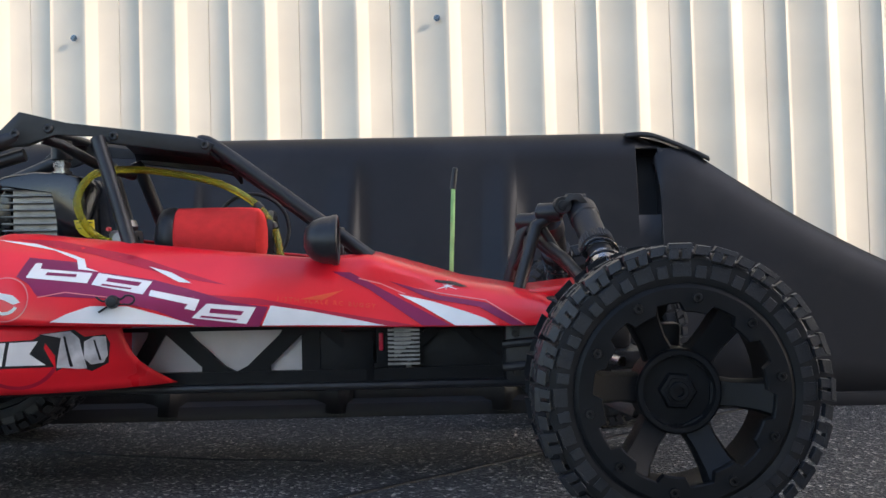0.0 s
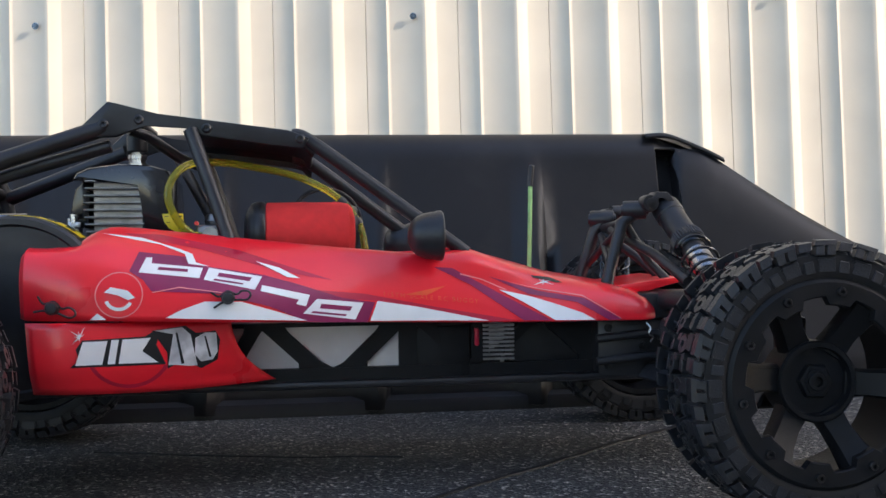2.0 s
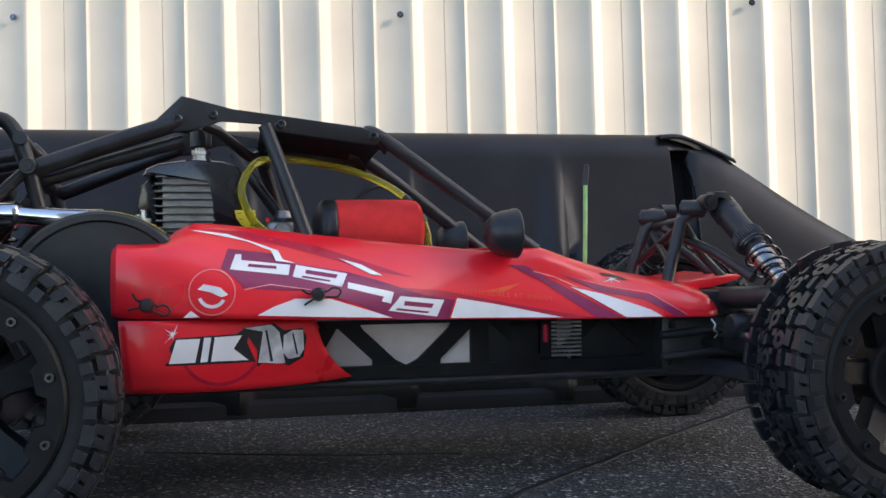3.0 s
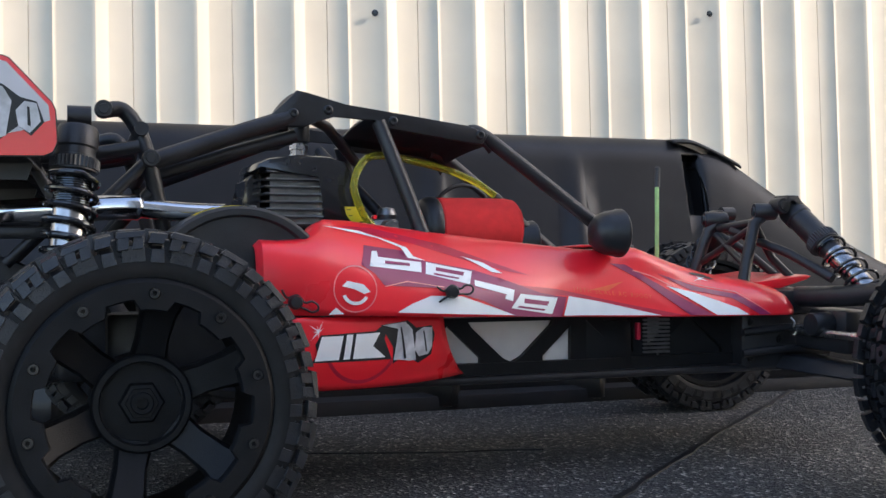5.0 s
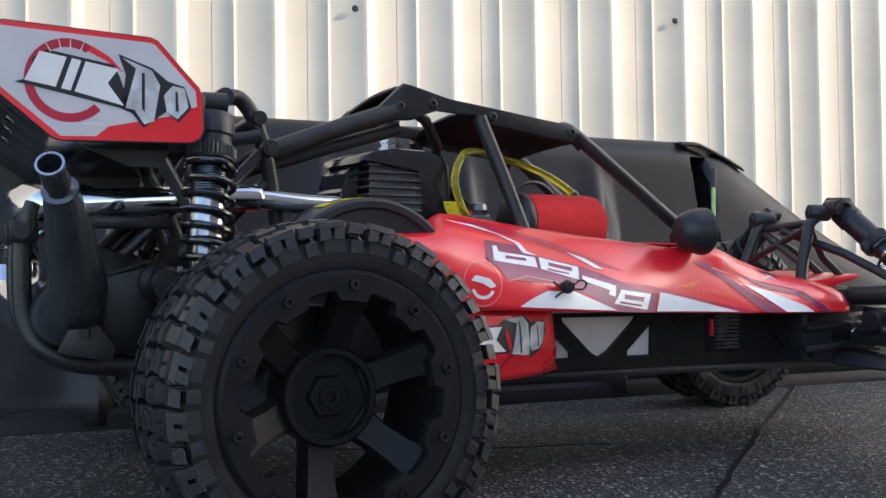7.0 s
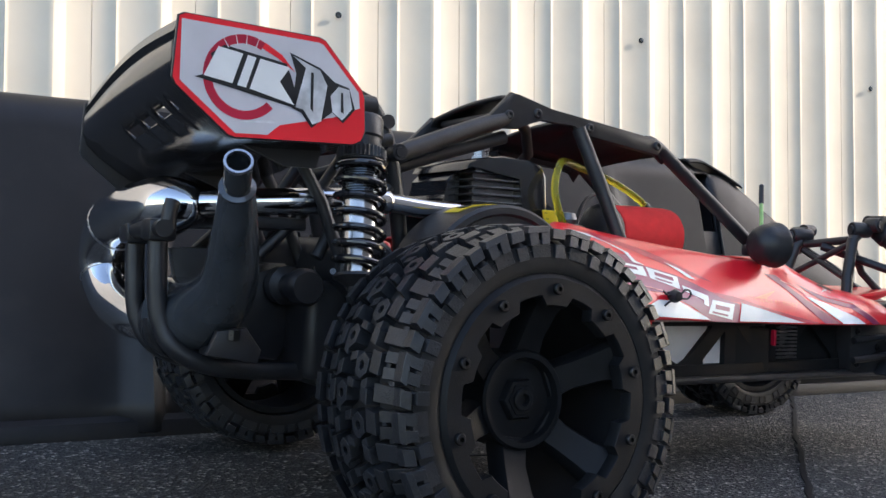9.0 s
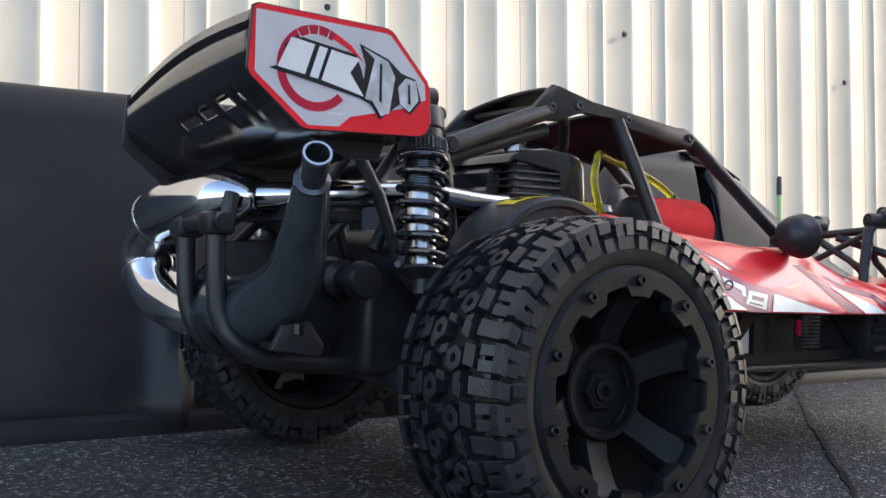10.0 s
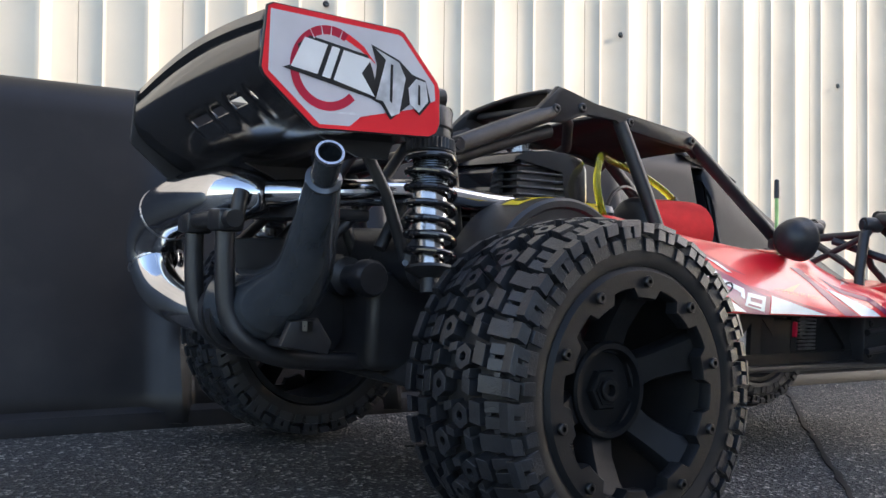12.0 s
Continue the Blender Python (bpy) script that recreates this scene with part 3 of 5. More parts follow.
def side_panel(flip):
    bm = bmesh.new()
    cols = []
    n, k = 26, 10
    for i in range(n + 1):
        a = i / n
        col = []
        for j in range(k + 1):
            b = j / k
            z = (0.1315 - 0.003 * a) + (0.0825 - 0.004 * a + 0.004 * a * a - 0.131) * b
            xr = 0.2165 + 0.007 * b + 0.024 * b ** 2.6
            xl = 0.0835 + 0.004 * b
            x = xl + (xr - xl) * a
            y = panel_y(x, z)
            if flip:
                y = 2 * MID - y
            col.append(bm.verts.new((x, y, z)))
        cols.append(col)
    for a, b in zip(cols, cols[1:]):
        for j in range(k):
            bm.faces.new((a[j], b[j], b[j + 1], a[j + 1]))
    ob = part("side_panel", bm, RED, buggy, "red lower side panel with white lettering shapes")
    mod = ob.modifiers.new("thick", "SOLIDIFY")
    mod.thickness, mod.offset = 0.002, 1 if flip else -1
    return ob


panel = side_panel(False)
side_panel(True)


# ---- graphics laid on the shell ----
def decal(name, outline, material, parent, depth=0.0005, surface=shell_y, step=0.006):
    bm = bmesh.new()
    vs = [bm.verts.new((x, 0, z)) for x, z in outline]
    bm.faces.new(vs)
    xs, zs = [p[0] for p in outline], [p[1] for p in outline]
    c = math.floor(min(xs) / step) * step
    while c < max(xs):
        bmesh.ops.bisect_plane(bm, geom=list(bm.verts) + list(bm.edges) + list(bm.faces), plane_co=(c, 0, 0), plane_no=(1, 0, 0))
        c += step
    c = math.floor(min(zs) / step) * step
    while c < max(zs):
        bmesh.ops.bisect_plane(bm, geom=list(bm.verts) + list(bm.edges) + list(bm.faces), plane_co=(0, 0, c), plane_no=(0, 0, 1))
        c += step
    bmesh.ops.triangulate(bm, faces=bm.faces)
    for v in bm.verts:
        v.co.y = surface(v.co.x, v.co.z) - 0.6 * depth
    return part(name, bm, material, parent, angle=60)


def ring_outline(cx, cz, r0, r1, a0=0.0, a1=360.0, n=40):
    o = [(cx + r1 * math.cos(radians(a0 + (a1 - a0) * k / n)), cz + r1 * math.sin(radians(a0 + (a1 - a0) * k / n))) for k in range(n + 1)]
    i = [(cx + r0 * math.cos(radians(a0 + (a1 - a0) * k / n)), cz + r0 * math.sin(radians(a0 + (a1 - a0) * k / n))) for k in range(n, -1, -1)]
    return o + i


def graphics():
    g = "stripe"
    decal(g, [(0.141, 0.1915), (0.167, 0.190), (0.222, 0.178), (0.251, 0.168), (0.290, 0.155), (0.273, 0.158), (0.240, 0.166), (0.196, 0.179), (0.168, 0.185)], DEEP, shell)
    decal(g, [(0.222, 0.160), (0.270, 0.149), (0.313, 0.1445), (0.366, 0.1335), (0.430, 0.1215), (0.413, 0.1212), (0.385, 0.127), (0.323, 0.139), (0.244, 0.146)], DEEP, shell)
    decal(g, [(0.155, 0.178), (0.186, 0.174), (0.200, 0.167), (0.240, 0.160), (0.264, 0.153), (0.297, 0.142), (0.321, 0.138), (0.315, 0.1237), (0.285, 0.125), (0.271, 0.126), (0.244, 0.138), (0.209, 0.148), (0.165, 0.151), (0.159, 0.159), (0.150, 0.165)], PURPLE, shell, 0.0009)
    decal(g, [(0.368, 0.163), (0.382, 0.162), (0.415, 0.144), (0.458, 0.1208), (0.436, 0.1212), (0.396, 0.149)], PURPLE, shell, 0.0008)
    decal(g, [(0.411, 0.155), (0.451, 0.143), (0.486, 0.137), (0.515, 0.120), (0.504, 0.120), (0.480, 0.134), (0.442, 0.141)], PURPLE, shell, 0.0009)
    decal("arrow", [(0.344, 0.143), (0.377, 0.149), (0.361, 0.142)], ORANGE, shell, 0.0010)
    for o in ([(0.174, 0.1325), (0.185, 0.138), (0.200, 0.143), (0.225, 0.142), (0.250, 0.134), (0.271, 0.1268)],
              [(0.317, 0.1245), (0.323, 0.139), (0.352, 0.134), (0.385, 0.127), (0.409, 0.1218)],
              [(0.418, 0.145), (0.444, 0.139), (0.466, 0.132), (0.483, 0.126), (0.493, 0.1203), (0.461, 0.1208), (0.437, 0.135)],
              [(0.128, 0.1915), (0.155, 0.188), (0.180, 0.180), (0.190, 0.176), (0.193, 0.170), (0.202, 0.167), (0.188, 0.169), (0.185, 0.176), (0.168, 0.183)],
              [(0.234, 0.170), (0.251, 0.165), (0.266, 0.157), (0.257, 0.158)],
              [(0.125, 0.1325), (0.130, 0.137), (0.136, 0.1325)]):
        decal("white_flash", o, WHITE, shell, 0.0013)
    # four block shapes along the plum band
    decal("white_block", [(0.160, 0.174), (0.164, 0.174), (0.164, 0.170), (0.198, 0.166), (0.196, 0.159), (0.156, 0.164)], WHITE, shell, 0.0013)
    decal("slot", [(0.169, 0.1675), (0.188, 0.1655), (0.188, 0.1635), (0.168, 0.1655)], PURPLE, shell, 0.0017)
    decal("white_block", [(0.202, 0.166), (0.239, 0.159), (0.234, 0.150), (0.199, 0.158)], WHITE, shell, 0.0013)
    decal("slot", [(0.209, 0.1625), (0.232, 0.1585), (0.230, 0.1560), (0.208, 0.160)], PURPLE, shell, 0.0017)
    decal("slot", [(0.206, 0.1585), (0.226, 0.1548), (0.2255, 0.1538), (0.2055, 0.1572)], PURPLE, shell, 0.0017)
    decal("white_block", [(0.239, 0.153), (0.273, 0.145), (0.270, 0.137), (0.263, 0.139), (0.265, 0.142), (0.238, 0.149)], WHITE, shell, 0.0013)
    decal("white_block", [(0.278, 0.142), (0.3125, 0.138), (0.306, 0.126), (0.268, 0.132)], WHITE, shell, 0.0013)
    decal("slot", [(0.281, 0.1385), (0.304, 0.1355), (0.302, 0.1325), (0.280, 0.1352)], PURPLE, shell, 0.0017)
    decal("slot", [(0.275, 0.1335), (0.300, 0.1300), (0.2985, 0.1288), (0.2735, 0.1322)], PURPLE, shell, 0.0017)
    # round badge
    decal("badge_ring", ring_outline(0.144, 0.149, 0.0148, 0.0156, 0, 359, 48), PINK, shell, 0.0010)
    decal("badge_mark", [(0.1345, 0.151), (0.1385, 0.1545), (0.1495, 0.1520), (0.1545, 0.1470), (0.1500, 0.1455), (0.1430, 0.1490)], WHITE, shell, 0.0010)
    decal("badge_mark", ring_outline(0.144, 0.148, 0.0075, 0.0098, 200, 330, 14), WHITE, shell, 0.0011)
    # thin outlines that follow the stripes
    for o in ([(0.388, 0.158), (0.405, 0.1535), (0.424, 0.1450), (0.4235, 0.1443), (0.405, 0.1525), (0.388, 0.157)],
              [(0.165, 0.1505), (0.183, 0.1535), (0.212, 0.1490), (0.212, 0.1484), (0.183, 0.1528), (0.166, 0.1499)],
              [(0.429, 0.1500), (0.450, 0.1445), (0.485, 0.1385), (0.5135, 0.1208), (0.5145, 0.1208), (0.4855, 0.1393), (0.450, 0.1453)]):
        decal("pinstripe", o, PINK, shell, 0.0012)
    # grazed star and dark mark on the bonnet
    for k in range(6):
        a = radians(15 + 60 * k + 12 * (k % 2))
        c, s, l = math.cos(a), math.sin(a), 0.006 + 0.004 * (k % 2)
        decal("star_ray", [(0.456 - 0.0006 * s, 0.1500 + 0.0006 * c), (0.456 + l * c, 0.1500 + 0.5 * l * s), (0.456 + 0.0006 * s, 0.1500 - 0.0006 * c)], WHITE, shell, 0.0011)
    decal("dark_mark", [(0.446, 0.1552), (0.462, 0.1532), (0.472, 0.1490), (0.466, 0.1492), (0.458, 0.1515), (0.447, 0.1535)], INK, shell, 0.0012)
    # small line of writing
    cu = bpy.data.curves.new("writing", "FONT")
    cu.body, cu.size, cu.extrude = "1/5TH SCALE RC BUGGY", 0.0050, 0.00005
    cu.space_character, cu.space_word = 1.4, 1.2
    t = new("writing", cu)
    t.data.materials.append(ORANGE)
    t.parent = shell
    y0, y1 = shell_y(0.326, 0.1435), shell_y(0.410, 0.1355)
    xa = Vector((0.084, y1 - y0, -0.0085)).normalized()
    up = Vector((0, shell_y(0.355, 0.146) - shell_y(0.355, 0.138), 0.008)).normalized()
    zz = xa.cross(up).normalized()
    up = zz.cross(xa)
    m = Matrix((xa, up, zz)).transposed().to_4x4()
    m.translation = Vector((0.327, y0 - 0.0022, 0.1425))
    t.matrix_local = m
    # lettering shapes on the lower panel
    def pd(name, o, material, d):
        decal(name, o, material, panel, d, panel_y, 0.008)
    pd("dark_swirl", ring_outline(0.150, 0.1125, 0.0255, 0.0280, 195, 330, 24), DEEP, 0.0006)
    pd("letter_backing", [(0.1125, 0.1010), (0.1180, 0.1060), (0.1160, 0.1130), (0.1200, 0.1190), (0.1600, 0.1200), (0.1640, 0.1225), (0.1700, 0.1235), (0.1670, 0.1140), (0.1730, 0.1000)], INK, 0.0008)
    for o in ([(0.1155, 0.1022), (0.1325, 0.1022), (0.1360, 0.1180), (0.1205, 0.1180)],
              [(0.1358, 0.1022), (0.1405, 0.1022), (0.1432, 0.1185), (0.1385, 0.1185)],
              [(0.1428, 0.1022), (0.1680, 0.1016), (0.1580, 0.1100), (0.1635, 0.1188), (0.1455, 0.1185)]):
        pd("slanted_block", o, WHITE, 0.0013)
    pd("brush_backing", [(0.1640, 0.1235), (0.1860, 0.1260), (0.1930, 0.1205), (0.2060, 0.1215), (0.2090, 0.1150), (0.2070, 0.1005), (0.1960, 0.0950), (0.1840, 0.1020), (0.1740, 0.0965), (0.1740, 0.1080)], INK, 0.0007)
    for o in ([(0.1655, 0.1235), (0.1840, 0.1250), (0.1895, 0.1195), (0.1935, 0.0975), (0.1880, 0.0975), (0.1790, 0.0990), (0.1745, 0.0990), (0.1780, 0.1205)],
              [(0.1925, 0.1170), (0.1990, 0.1205), (0.2065, 0.1200), (0.2072, 0.1065), (0.2040, 0.1010), (0.1960, 0.1000), (0.1920, 0.1050)]):
        pd("brush_block", o, LETTER, 0.0013)
    for o in ([(0.1795, 0.1215), (0.1808, 0.1215), (0.1850, 0.0995), (0.1830, 0.0995)], [(0.1985, 0.1180), (0.1996, 0.1180), (0.2030, 0.1030), (0.2015, 0.1030)]):
        pd("ink_bar", o, INK, 0.0018)
    for k in range(7):
        a = radians(25 + 40 * k)
        c, s, l = math.cos(a), math.sin(a), 0.004 + 0.004 * (k % 2)
        pd("star_ray", [(0.1185 - 0.0005 * s, 0.1215 + 0.0005 * c), (0.1185 + l * c, 0.1215 + l * s), (0.1185 + 0.0005 * s, 0.1215 - 0.0005 * c)], WHITE, 0.0010)


graphics()


# ---- body pins ----
def body_pin(x, z, tilt):
    y = shell_y(x, z) - 0.002
    pin = part("body_pin", (lambda b: (lathe(b, [(0, -0.010), (0.0035, -0.0095), (0.0048, -0.0065), (0.0048, -0.004), (0.0034, -0.003), (0.0034, 0.004)], pose(x, y + 0.002, z), 16), b)[1])(bmesh.new()), PLASTIC, buggy, "black body post with wire clip")
    bm = bmesh.new()
    m = pose(x, y - 0.0035, z, 0, tilt, 0)
    loop = [(-0.011, 0, 0.005), (-0.006, 0, 0.0012), (0.0, 0, 0.0045), (0.006, 0, 0.0015), (0.010, 0, 0.0035), (0.0145, 0, 0.0025), (0.0155, 0, -0.0005), (0.0125, 0, -0.003), (0.008, 0, -0.0025), (0.003, 0, -0.0022), (-0.004, 0, -0.003), (-0.0105, 0, -0.006)]
    tube(bm, [m @ p for p in smooth_path(loop, 5)], 0.00075, 8)
    part("wire_clip", bm, INK, pin)


body_pin(0.102, 0.1415, 18)
body_pin(0.216, 0.1455, -6)


# ---- chassis, tank and side frame ----
def chassis():
    bm = bmesh.new()
    box(bm, (0.0, -0.030, 0.070), (0.545, 0.090, 0.0765), 0.003)
    part("floor_pan", bm, PLASTIC, buggy)
    for y, s in ((-0.0235, 1), (0.0835, -1)):
        bm = bmesh.new()
        for i in range(10):
            x0, x1 = 0.20 + 0.0325 * i, 0.20 + 0.0325 * (i + 1)
            box(bm, (x0, y - 0.003, 0.0735), (x1, y + 0.004, 0.0860))
            box(bm, (x0, y - 0.003, 0.1180), (x1, y + 0.004, 0.1212))
        for x0, x1, w in ((0.232, 0.212, 0.013), (0.2430, 0.2785, 0.018), (0.3385, 0.3035, 0.018), (0.362, 0.398, 0.014), (0.448, 0.412, 0.012), (0.462, 0.500, 0.012)):
            g = 0.005
            prism(bm, [(x0 - w / 2 - g * 0.3, 0.1195), (x0 + w / 2 + g * 0.3, 0.1195), (x0 * 0.86 + x1 * 0.14 + w / 2, 0.1140), (x0 * 0.14 + x1 * 0.86 + w / 2, 0.0900), (x1 + w / 2 + g, 0.0850), (x1 - w / 2 - g, 0.0850), (x0 * 0.14 + x1 * 0.86 - w / 2, 0.0900), (x0 * 0.86 + x1 * 0.14 - w / 2, 0.1140)], y - 0.002, y + 0.003)
        for x in (0.342, 0.400, 0.513):
            box(bm, (x, y - 0.002, 0.080), (x + 0.014, y + 0.003, 0.119))
        for v in bm.verts:
            v.co.y += s * 0.06 * max(0, v.co.x - 0.35)
        bmesh.ops.remove_doubles(bm, verts=bm.verts, dist=1e-5)
        # darker rim nylon here puts the shade under the shell into the colour
        part("side_frame", bm, RIM, buggy, "black truss side frame")
    bm = bmesh.new()
    box(bm, (0.208, -0.0200, 0.080), (0.349, 0.07, 0.150), 0.006, None, 3)
    part("fuel_tank", bm, TANK, buggy, "translucent white fuel tank")
    bm = bmesh.new()
    box(bm, (0.432, -0.014, 0.074), (0.525, -0.010, 0.116), 0.001)
    box(bm, (0.352, -0.024, 0.074), (0.398, -0.020, 0.116), 0.001)
    box(bm, (0.352, 0.060, 0.074), (0.540, 0.064, 0.120), 0.001)
    # same darker nylon: shade behind the truss is painted in
    part("inner_wall", bm, RIM, buggy)
    bm = bmesh.new()
    box(bm, (0.352, -0.016, 0.08), (0.400, 0.08, 0.135), 0.003)
    part("radio_box", bm, PLASTIC, buggy)
    bm = bmesh.new()
    box(bm, (0.411, -0.018, 0.086), (0.427, 0.0, 0.118))
    servo = part("servo_heatsink", bm, FIN, buggy, "grey finned servo case")
    for i in range(9):
        bm = bmesh.new()
        box(bm, (0.409, -0.024, 0.0885 + i * 0.0033), (0.434, -0.017, 0.0903 + i * 0.0033))
        part("fin", bm, FIN, servo)
    bm = bmesh.new()
    box(bm, (0.402, -0.026, 0.100), (0.4055, -0.012, 0.114), 0.001)
    part("servo_arm", bm, DEEP, buggy)
    # front bulkhead with its cross pieces
    bm = bmesh.new()
    box(bm, (0.500, -0.03, 0.070), (0.585, 0.085, 0.122), 0.005)
    box(bm, (0.515, -0.035, 0.118), (0.575, 0.09, 0.140), 0.005)
    bulkhead = part("front_bulkhead", bm, PLASTIC, buggy)
    for x, z in ((0.509, 0.082), (0.509, 0.112), (0.538, 0.097), (0.576, 0.082), (0.574, 0.113)):
        bm = bmesh.new()
        lathe(bm, [(0, -0.0030), (0.0016, -0.0030), (0.0018, -0.0016), (0.0032, -0.0016), (0.0034, 0.0005)], pose(x, -0.030, z), 12)
        part("bolt", bm, BOLT, bulkhead)
    for z in (0.086, 0.104):
        bm = bmesh.new()
        tube(bm, [(0.498, -0.034, z), (0.540, -0.037, z + 0.004), (0.584, -0.036, z)], 0.0032, 10)
        part("hinge_pin", bm, PLASTIC, bulkhead)
    for y0, y1 in ((-0.098, -0.032), (0.087, 0.140)):
        bm = bmesh.new()
        box(bm, (0.552, y0, 0.090), (0.598, y1, 0.104), 0.003)
        box(bm, (0.560, y0 + 0.012, 0.104), (0.588, y1 - 0.006, 0.124), 0.004)
        lathe(bm, [(0, -0.010), (0.009, -0.010), (0.010, -0.008), (0.010, 0.008), (0.009, 0.010), (0, 0.010)], pose(0.552, (y0 + y1) / 2, 0.112, 0, 0, 90), 16)
        part("arm_mount", bm, PLASTIC, buggy)
    bm = bmesh.new()
    box(bm, (0.585, -0.030, 0.066), (0.625, 0.085, 0.074), 0.003)
    part("front_bumper", bm, PLASTIC, buggy)
    # gearbox at the rear
    bm = bmesh.new()
    box(bm, (-0.045, -0.035, 0.085), (0.05, 0.085, 0.150), 0.008, None, 3)
    lathe(bm, [(0, -0.05), (0.018, -0.05), (0.021, -0.047), (0.021, 0.10), (0.018, 0.103), (0, 0.103)], pose(-0.008, 0, 0.158), 24)
    part("gearbox", bm, PLASTIC, buggy)
    bm = bmesh.new()
    box(bm, (0.000, 0.0, 0.158), (0.035, 0.06, 0.178), 0.004)
    part("red_cover", bm, RED, buggy)


chassis()


# ---- suspension ----
def damper(name, a, b, r, turns, parent, chrome_from=0.45, low=0.0, wire=0.135):
    """A coil-over damper from its top eye a to its lower eye b."""
    a, b = Vector(a), Vector(b)
    d = (b - a)
    L = d.length
    m = Matrix.Translation(a) @ d.to_track_quat("Y", "Z").to_matrix().to_4x4()
    bm = bmesh.new()
    lathe(bm, [(0, L * 0.06), (r * 0.80, L * 0.06), (r * 0.90, L * 0.08), (r * 0.92, L * 0.17), (r * 0.84, L * 0.18), (r * 0.84, L * (0.22 + low)), (r * 0.98, L * (0.225 + low)), (r * 0.98, L * (0.30 + low)), (r * 0.72, L * (0.305 + low)), (r * 0.70, L * 0.62), (0, L * 0.62)], m, 24)
    body = part(name, bm, PLASTIC, parent, "black coil-over damper with chrome lower body")
    bm = bmesh.new()
    rows = []
    for k in range(72):
        a2, q = 2 * math.pi * k / 72, r * (1.05 if k % 2 else 0.99)
        rows.append([bm.verts.new(m @ Vector((w * math.cos(a2), L * (y + low), w * math.sin(a2)))) for w, y in ((r * 0.9, 0.232), (q, 0.236), (q, 0.290), (r * 0.9, 0.294))])
    for u, v in zip(rows, rows[1:] + rows[:1]):
        for i in range(4):
            bm.faces.new((u[i], v[i], v[(i + 1) % 4], u[(i + 1) % 4]))
    part("knurled_collar", bm, PLASTIC, body)
    bm = bmesh.new()
    ridge = []
    for i in range(14):
        y = L * 0.31 + i * L * 0.012
        ridge += [(r * 0.70, y), (r * 0.78, y + L * 0.004), (r * 0.78, y + L * 0.008)]
    lathe(bm, ridge, m, 20)
    part("threaded_sleeve", bm, DARKSTEEL, body)
    bm = bmesh.new()
    lathe(bm, [(0, L * chrome_from), (r * 0.735, L * chrome_from), (r * 0.735, L * 0.70), (r * 0.60, L * 0.71), (r * 0.60, L * 0.86), (0, L * 0.86)], m, 24)
    part("chrome_body", bm, SATIN, body)
    bm = bmesh.new()
    n = turns * 16
    pts = []
    for i in range(n + 1):
        t = i / n
        y = L * (0.31 + low + (0.56 - low) * t)
        if t < 0.06 or t > 0.94:
            y = L * (0.31 + low + (0.56 - low) * (0.03 if t < 0.5 else 0.97))
        aa = 2 * math.pi * turns * t
        pts.append(m @ Vector((r * 1.02 * math.cos(aa), y, r * 1.02 * math.sin(aa))))
    tube(bm, pts, r * wire, 10)
    part("spring", bm, GLOSS, body)
    bm = bmesh.new()
    lathe(bm, [(0, L * 0.87), (r * 1.0, L * 0.87), (r * 1.05, L * 0.885), (r * 0.7, L * 0.91), (r * 0.4, L * 0.93), (r * 0.4, L), (0, L)], m, 20)
    part("spring_seat", bm, PLASTIC, body)
    bm = bmesh.new()
    lathe(bm, [(0, -r * 0.5), (r * 0.48, -r * 0.5), (r * 0.48, r * 0.5), (0, r * 0.5)], Matrix.Translation(a) @ pose(0, 0, 0, 0, 0, 90), 18)
    part("top_eye", bm, PLASTIC, body)
    return body


damper("front_damper", (0.5636, -0.0012, 0.2149), (0.5812, -0.1073, 0.1295), 0.0130, 4, buggy, 0.52, 0.14, 0.10)
damper("front_damper", (0.548, 0.062, 0.206), (0.580, 0.185, 0.125), 0.0130, 4, buggy, 0.52, 0.14, 0.10)
damper("rear_damper", (-0.029, -0.071, 0.260), (-0.040, -0.094, 0.140), 0.0146, 7, buggy, 0.5)
damper("rear_damper", (-0.029, 0.126, 0.244), (-0.040, 0.144, 0.120), 0.0150, 7, buggy, 0.5)


def knuckle(name, c, r, l, parent, ry=0, rz=0):
    bm = bmesh.new()
    lathe(bm, [(0, -l), (r * 0.55, -l), (r * 0.6, -l * 0.86), (r * 0.92, -l * 0.86), (r, -l * 0.74), (r, l * 0.74), (r * 0.92, l * 0.86), (r * 0.6, l * 0.86), (r * 0.55, l), (0, l)], pose(*c, 0, ry, rz), 20)
    return part(name, bm, PLASTIC, parent)


# front tower: two legs, knuckles, braces
tower = bar("front_tower", [(0.512, -0.014, 0.140), (0.518, -0.010, 0.160), (0.529, -0.006, 0.196), (0.540, -0.004, 0.203)], 0.0052, buggy, label="black tubular front shock tower")
bar("tower_leg", [(0.508, 0.064, 0.136), (0.515, 0.062, 0.158), (0.524, 0.056, 0.190), (0.532, 0.054, 0.199)], 0.0052, tower)
bar("cross_tube", [(0.531, 0.050, 0.192), (0.538, 0.002, 0.197)], 0.0040, tower)
bar("brace", [(0.534, 0.000, 0.195), (0.552, 0.000, 0.166), (0.566, -0.01, 0.148)], 0.0036, tower)
bar("brace", [(0.530, 0.052, 0.188), (0.552, 0.030, 0.168), (0.570, 0.02, 0.150)], 0.0036, tower)
bar("brace", [(0.531, 0.030, 0.190), (0.548, -0.030, 0.170), (0.560, -0.070, 0.150)], 0.0040, tower)
bar("brace", [(0.518, 0.060, 0.160), (0.530, 0.0, 0.192)], 0.0030, tower)
bar("brace", [(0.518, -0.008, 0.160), (0.528, 0.050, 0.186)], 0.0030, tower)
knuckle("knuckle", (0.540, -0.006, 0.2065), 0.0075, 0.011, tower, 0, 70)
